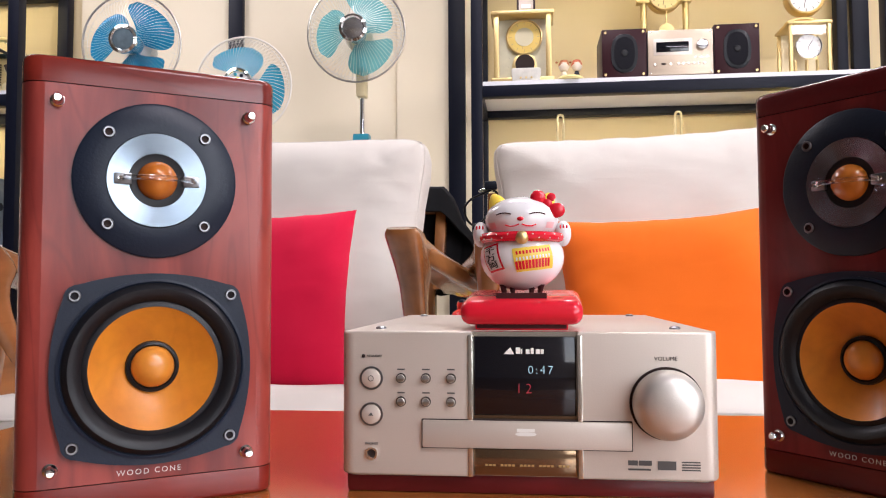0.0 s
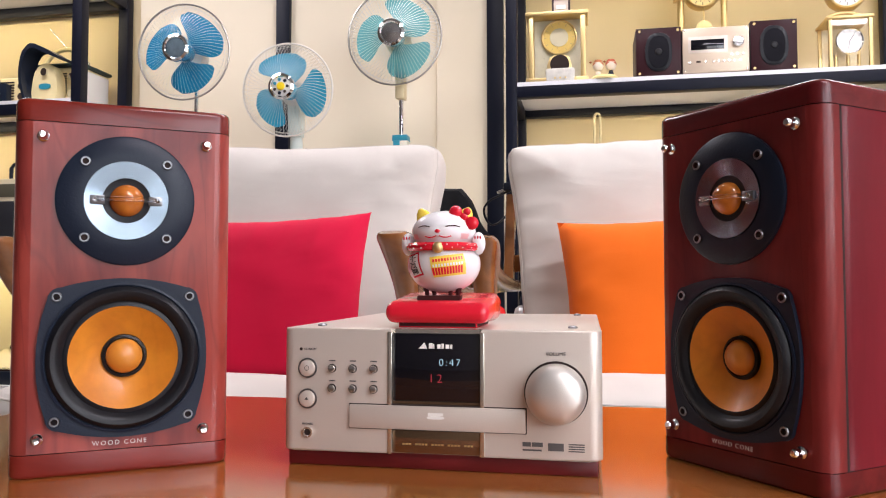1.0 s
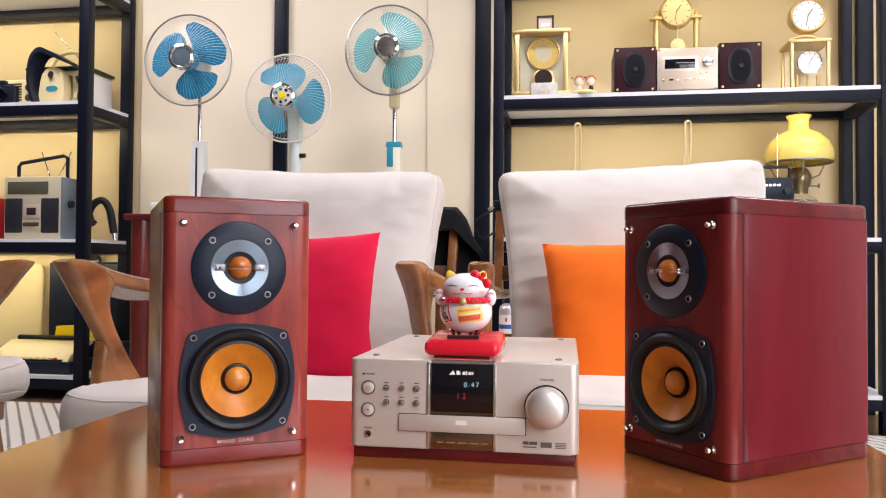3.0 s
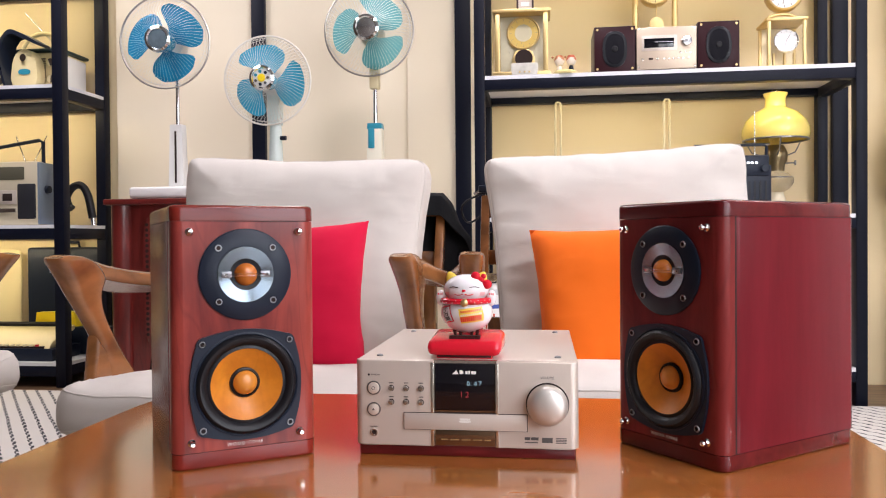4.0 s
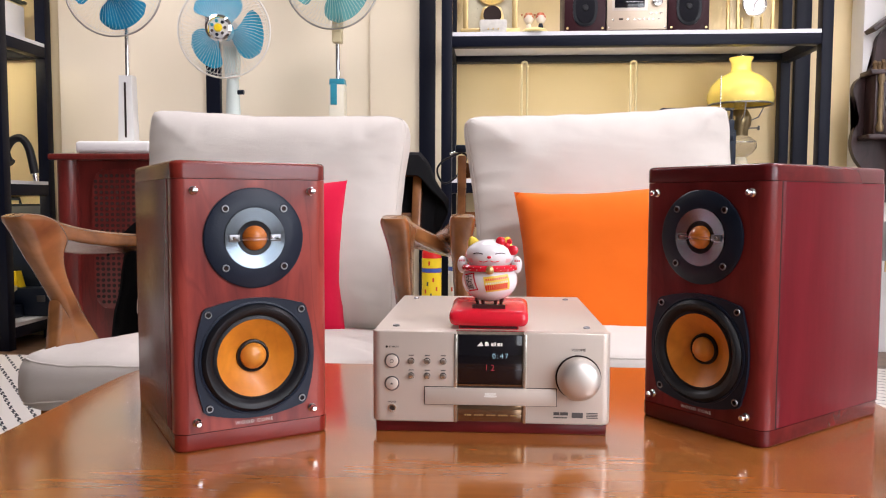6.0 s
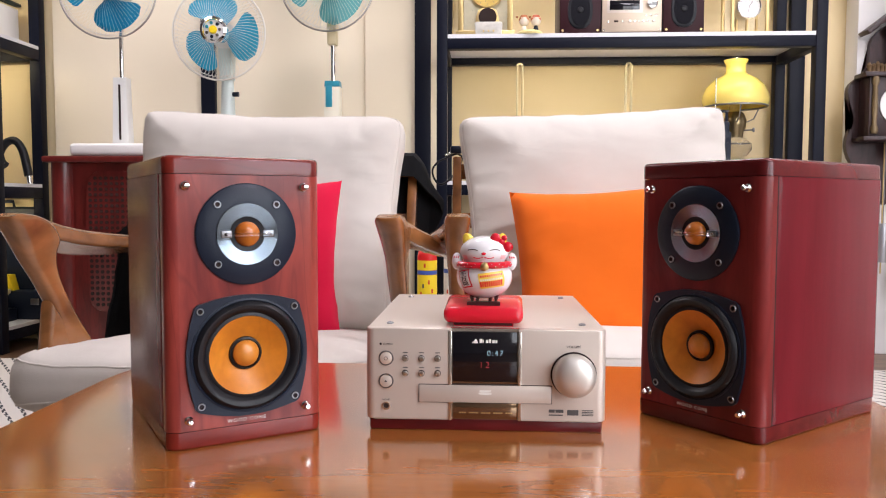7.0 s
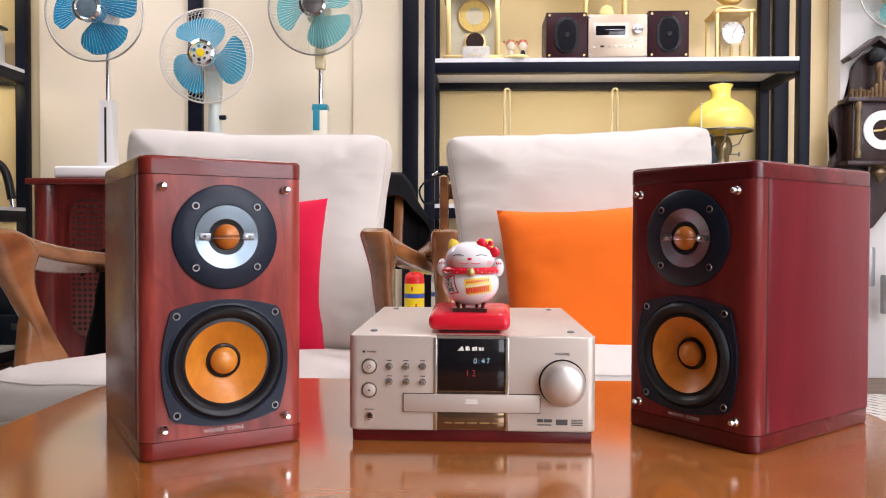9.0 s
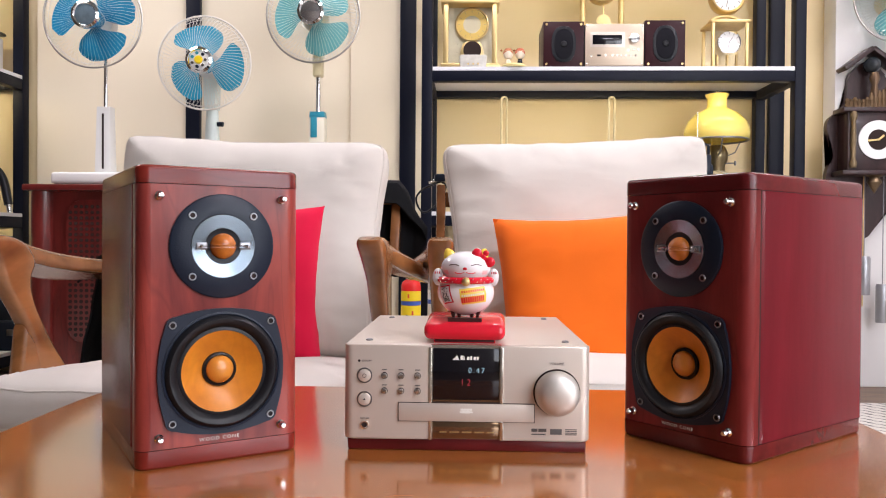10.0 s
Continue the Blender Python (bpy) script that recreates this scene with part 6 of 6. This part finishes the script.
# 0 white, 1 red, 2 gold, 3 yellow, 4 dark brown, 5 pink, 6 black print
box(cat, (-0.0395, -0.031, 0.0035), (0.0395, 0.034, 0.0255), 0.0068, 4)
for fc in cat.faces:
    fc.material_index = 1
n0 = len(cat.faces)
box(cat, (-0.030, -0.024, 0), (0.030, 0.028, 0.005), 0.001)
cat.faces.ensure_lookup_table()
for fc in cat.faces[n0:]:
    fc.material_index = 1
for v in cat.verts:
    if v.co.z > 0.014 and v.co.y < -0.004:
        v.co.z -= (-0.004 - v.co.y) / 0.027 * 0.0075
n0 = len(cat.faces)
before = set(cat.faces)
box(cat, (-0.0165, -0.0200, 0.0150), (0.0165, -0.0125, 0.0240))
for fc in set(cat.faces) - before:
    fc.material_index = 4
feet = len(cat.verts)
for x in (-0.0115, -0.006, 0.006, 0.0115):
    rod(cat, (x, -0.006, 0.025), (x * 1.12, -0.007, 0.033), 0.0013, 0.0024, 8)
cat.faces.ensure_lookup_table()
for fc in cat.faces[n0:]:
    fc.material_index = 4
BC, BR = (0, 0, 0.0512), (0.0285, 0.0262, 0.0226)
HC, HR = (0, -0.001, 0.0762), (0.0250, 0.0225, 0.0164)
egg(BC, *BR, 0)
egg(HC, *HR, 0)
for sx in (-1, 1):
    egg((sx * 0.0278, -0.004, 0.0668), 0.0054, 0.0056, 0.0088, 0, 16, 10)
    for k in (-1, 0, 1):
        egg((sx * 0.0280 + k * 0.0021, -0.0088, 0.0712), 0.0006, 0.0006, 0.0014, 1, 8, 6)
    lathe(cat, [(0.0076, -0.005), (0.0068, 0.001), (0.0045, 0.0062), (0.0018, 0.0092), (0, 0.0098)], 16, Matrix.Translation((sx * 0.0158, 0.001, 0.0862)) @ pose(0, 0, 0, 0, sx * 24, 0) @ Matrix.Diagonal((1, 0.6, 1, 1)), [0, 3, 3, 3])
    pts = [on_egg(HC, *HR, sx * 27 + a, 12 + 9 * math.cos(radians(a * 6)) * 0.5 - 4, 1.01) for a in (-13, -8, -3, 3, 8, 13)]
    mark(pts, 0.00042, 4)
    patch(HC, *HR, sx * 52 - 9, sx * 52 + 9, -22, -8, 5)
    pts = [on_egg(HC, *HR, sx * (2 + 7.5 * k), -14 - 5 * math.sin(math.pi * k / 3.2), 1.012) for k in range(4)]
    mark(pts, 0.00042, 1)
egg(on_egg(HC, *HR, 0, -2), 0.0022, 0.0012, 0.0014, 1, 10, 8)
# collar, bell and bow
n0 = len(cat.faces)
tube(cat, [(0.0262 * math.cos(2 * math.pi * k / 48), -0.001 + 0.0242 * math.sin(2 * math.pi * k / 48), 0.0642) for k in range(48)], 0.0034, 8, True)
cat.faces.ensure_lookup_table()
for fc in cat.faces[n0:]:
    fc.material_index = 1
egg((0.001, -0.0262, 0.0632), 0.0046, 0.0040, 0.0044, 2, 16, 10)
# pale dots painted on the collar
for k in range(-9, 10):
    if abs(k) > 1:
        a = radians(8 * k)
        egg((0.0296 * math.sin(a), -0.001 - 0.0276 * math.cos(a), 0.0642 + 0.0012 * (-1) ** k), 0.0005, 0.0005, 0.0005, 0, 6, 4)
for dx, dz, r in ((-0.0062, 0.0040, 0.0052), (0.0062, -0.0048, 0.0054), (0.0026, 0.0040, 0.0030), (0.0, 0.0, 0.0034), (-0.0022, -0.0040, 0.0028)):
    egg((0.0175 + dx, -0.0105, 0.0868 + dz), r, r * 0.55, r * 0.95, 1, 16, 10)
# plaque with three characters, and the chart of red strokes on gold
patch(BC, *BR, -58, -28, -26, 20, 1, 1.010, tilt=14)
patch(BC, *BR, -55.5, -30.5, -22.5, 16.5, 0, 1.018, tilt=14)
for k, sign in enumerate("千万両"):
    cu = bpy.data.curves.new("sign", "FONT")
    cu.body, cu.align_x, cu.align_y, cu.offset = sign, "CENTER", "CENTER", 0.025
    cu.resolution_u = 2
    tmp = bpy.data.objects.new("sign", cu)
    me = bpy.data.meshes.new_from_object(tmp)
    bpy.data.objects.remove(tmp)
    ct14, st14 = math.cos(radians(14)), math.sin(radians(14))
    for v in me.vertices:
        du, dv = v.co.x * 18.0, v.co.y * 13.0 + 12.0 * (1 - k)
        v.co = on_egg(BC, *BR, -43 + du * ct14 - dv * st14, -3 + du * st14 + dv * ct14, 1.026)
    n0 = len(cat.faces)
    cat.from_mesh(me)
    cat.faces.ensure_lookup_table()
    for fc in cat.faces[n0:]:
        fc.material_index = 6
    bpy.data.meshes.remove(me)
patch(BC, *BR, -9, 46, -24, 16, 3, 1.010, 8, tilt=8)
for k in range(11):
    a, up = -5.5 + 4.4 * k, 0.65 * k
    patch(BC, *BR, a - 1.2, a + 2.2, -23 + up, -9 + up, 1, 1.02, 1, tilt=6)
    patch(BC, *BR, a - 0.4, a + 1.8, -7.5 + up, -2.5 + up, 0, 1.02, 1, tilt=6)
    patch(BC, *BR, a - 0.8, a + 1.8, 2 + up, 7.5 + up, 1, 1.02, 1, tilt=6)
cat.verts.ensure_lookup_table()
for v in cat.verts[feet:]:
    v.co.z -= 0.0032
cat_mats = [worn("white_glaze", (0.8, 0.77, 0.77), 0.12, vary=0.02, bump=0.0, coat=0.4), worn("red_glaze", (0.68, 0.012, 0.03), 0.2, vary=0.03, bump=0.0, coat=0.3), M_GOLD,
            worn("yellow_glaze", (0.85, 0.6, 0.08), 0.2, vary=0.03, bump=0.0), worn("dark_brown_glaze", (0.05, 0.012, 0.012), 0.6, bump=0.0, spec=0.2), worn("pink_glaze", (0.8, 0.46, 0.46), 0.3, bump=0.0), worn("black_glaze", (0.012, 0.011, 0.011), 0.4, bump=0.0)]
ct = part("figurine", cat, cat_mats)
ct.matrix_basis = pose(-0.0025, 0.522, UZ + 0.0998, 0, 0, -2)
tagged(ct, "white glazed lucky cat figure on a red base on the receiver", "figurine")

# ---- housings of the assumed, unseen strip lights under the shelf boards ----
M_STRIP = glow("strip_diffuser", (1.0, 0.8, 0.46), 1.5)
for cx, wide, sy, zs in ((0.57, 1.36, 2.92, (1.312, 1.917)), (-2.87, 1.38, 3.0, (0.719, 1.365, 1.947))):
    for z in zs:
        st = thing("strip_light", pose(cx, sy, z), "slim warm strip light assumed under a shelf board", "strip light", "shelf strip lights")
        part("housing", B((-wide / 2, -0.017, -0.004), (wide / 2, -0.005, 0.016), 0.001), M_IRON, st)
        part("diffuser", B((-wide / 2, -0.004, 0.008), (wide / 2, 0.012, 0.016)), M_STRIP, st)

# ---- windows ----
# both out of view; they frame the openings for the daylight lamps
wd = tagged(thing("window_1", pose(2.05, YF - 0.06, 1.55), "unseen window with a white frame, added behind the camera", "window"), kind="structure")
wd2 = tagged(thing("window_2", pose(XR + 0.06, -1.5, 1.55, 0, 0, 90), "unseen side window with a white frame, assumed from the light", "window"), kind="structure")
for w_, hw, hh in ((wd, 0.75, 0.9), (wd2, 1.2, 0.85)):
    for x in (-hw + 0.025, 0.0, hw - 0.025):
        part("frame", B((x - 0.025, -0.03, -hh), (x + 0.025, 0.03, hh), 0.003), M_SHELFWHITE, w_)
    for x0, x1 in ((-hw + 0.05, -0.025), (0.025, hw - 0.05)):
        for z in (-hh, hh - 0.05):
            part("frame", B((x0, -0.03, z), (x1, 0.03, z + 0.05), 0.003), M_SHELFWHITE, w_)
        part("pane", B((x0, -0.004, -hh + 0.05), (x1, 0.004, hh - 0.05)), M_GLASS, w_).visible_shadow = False
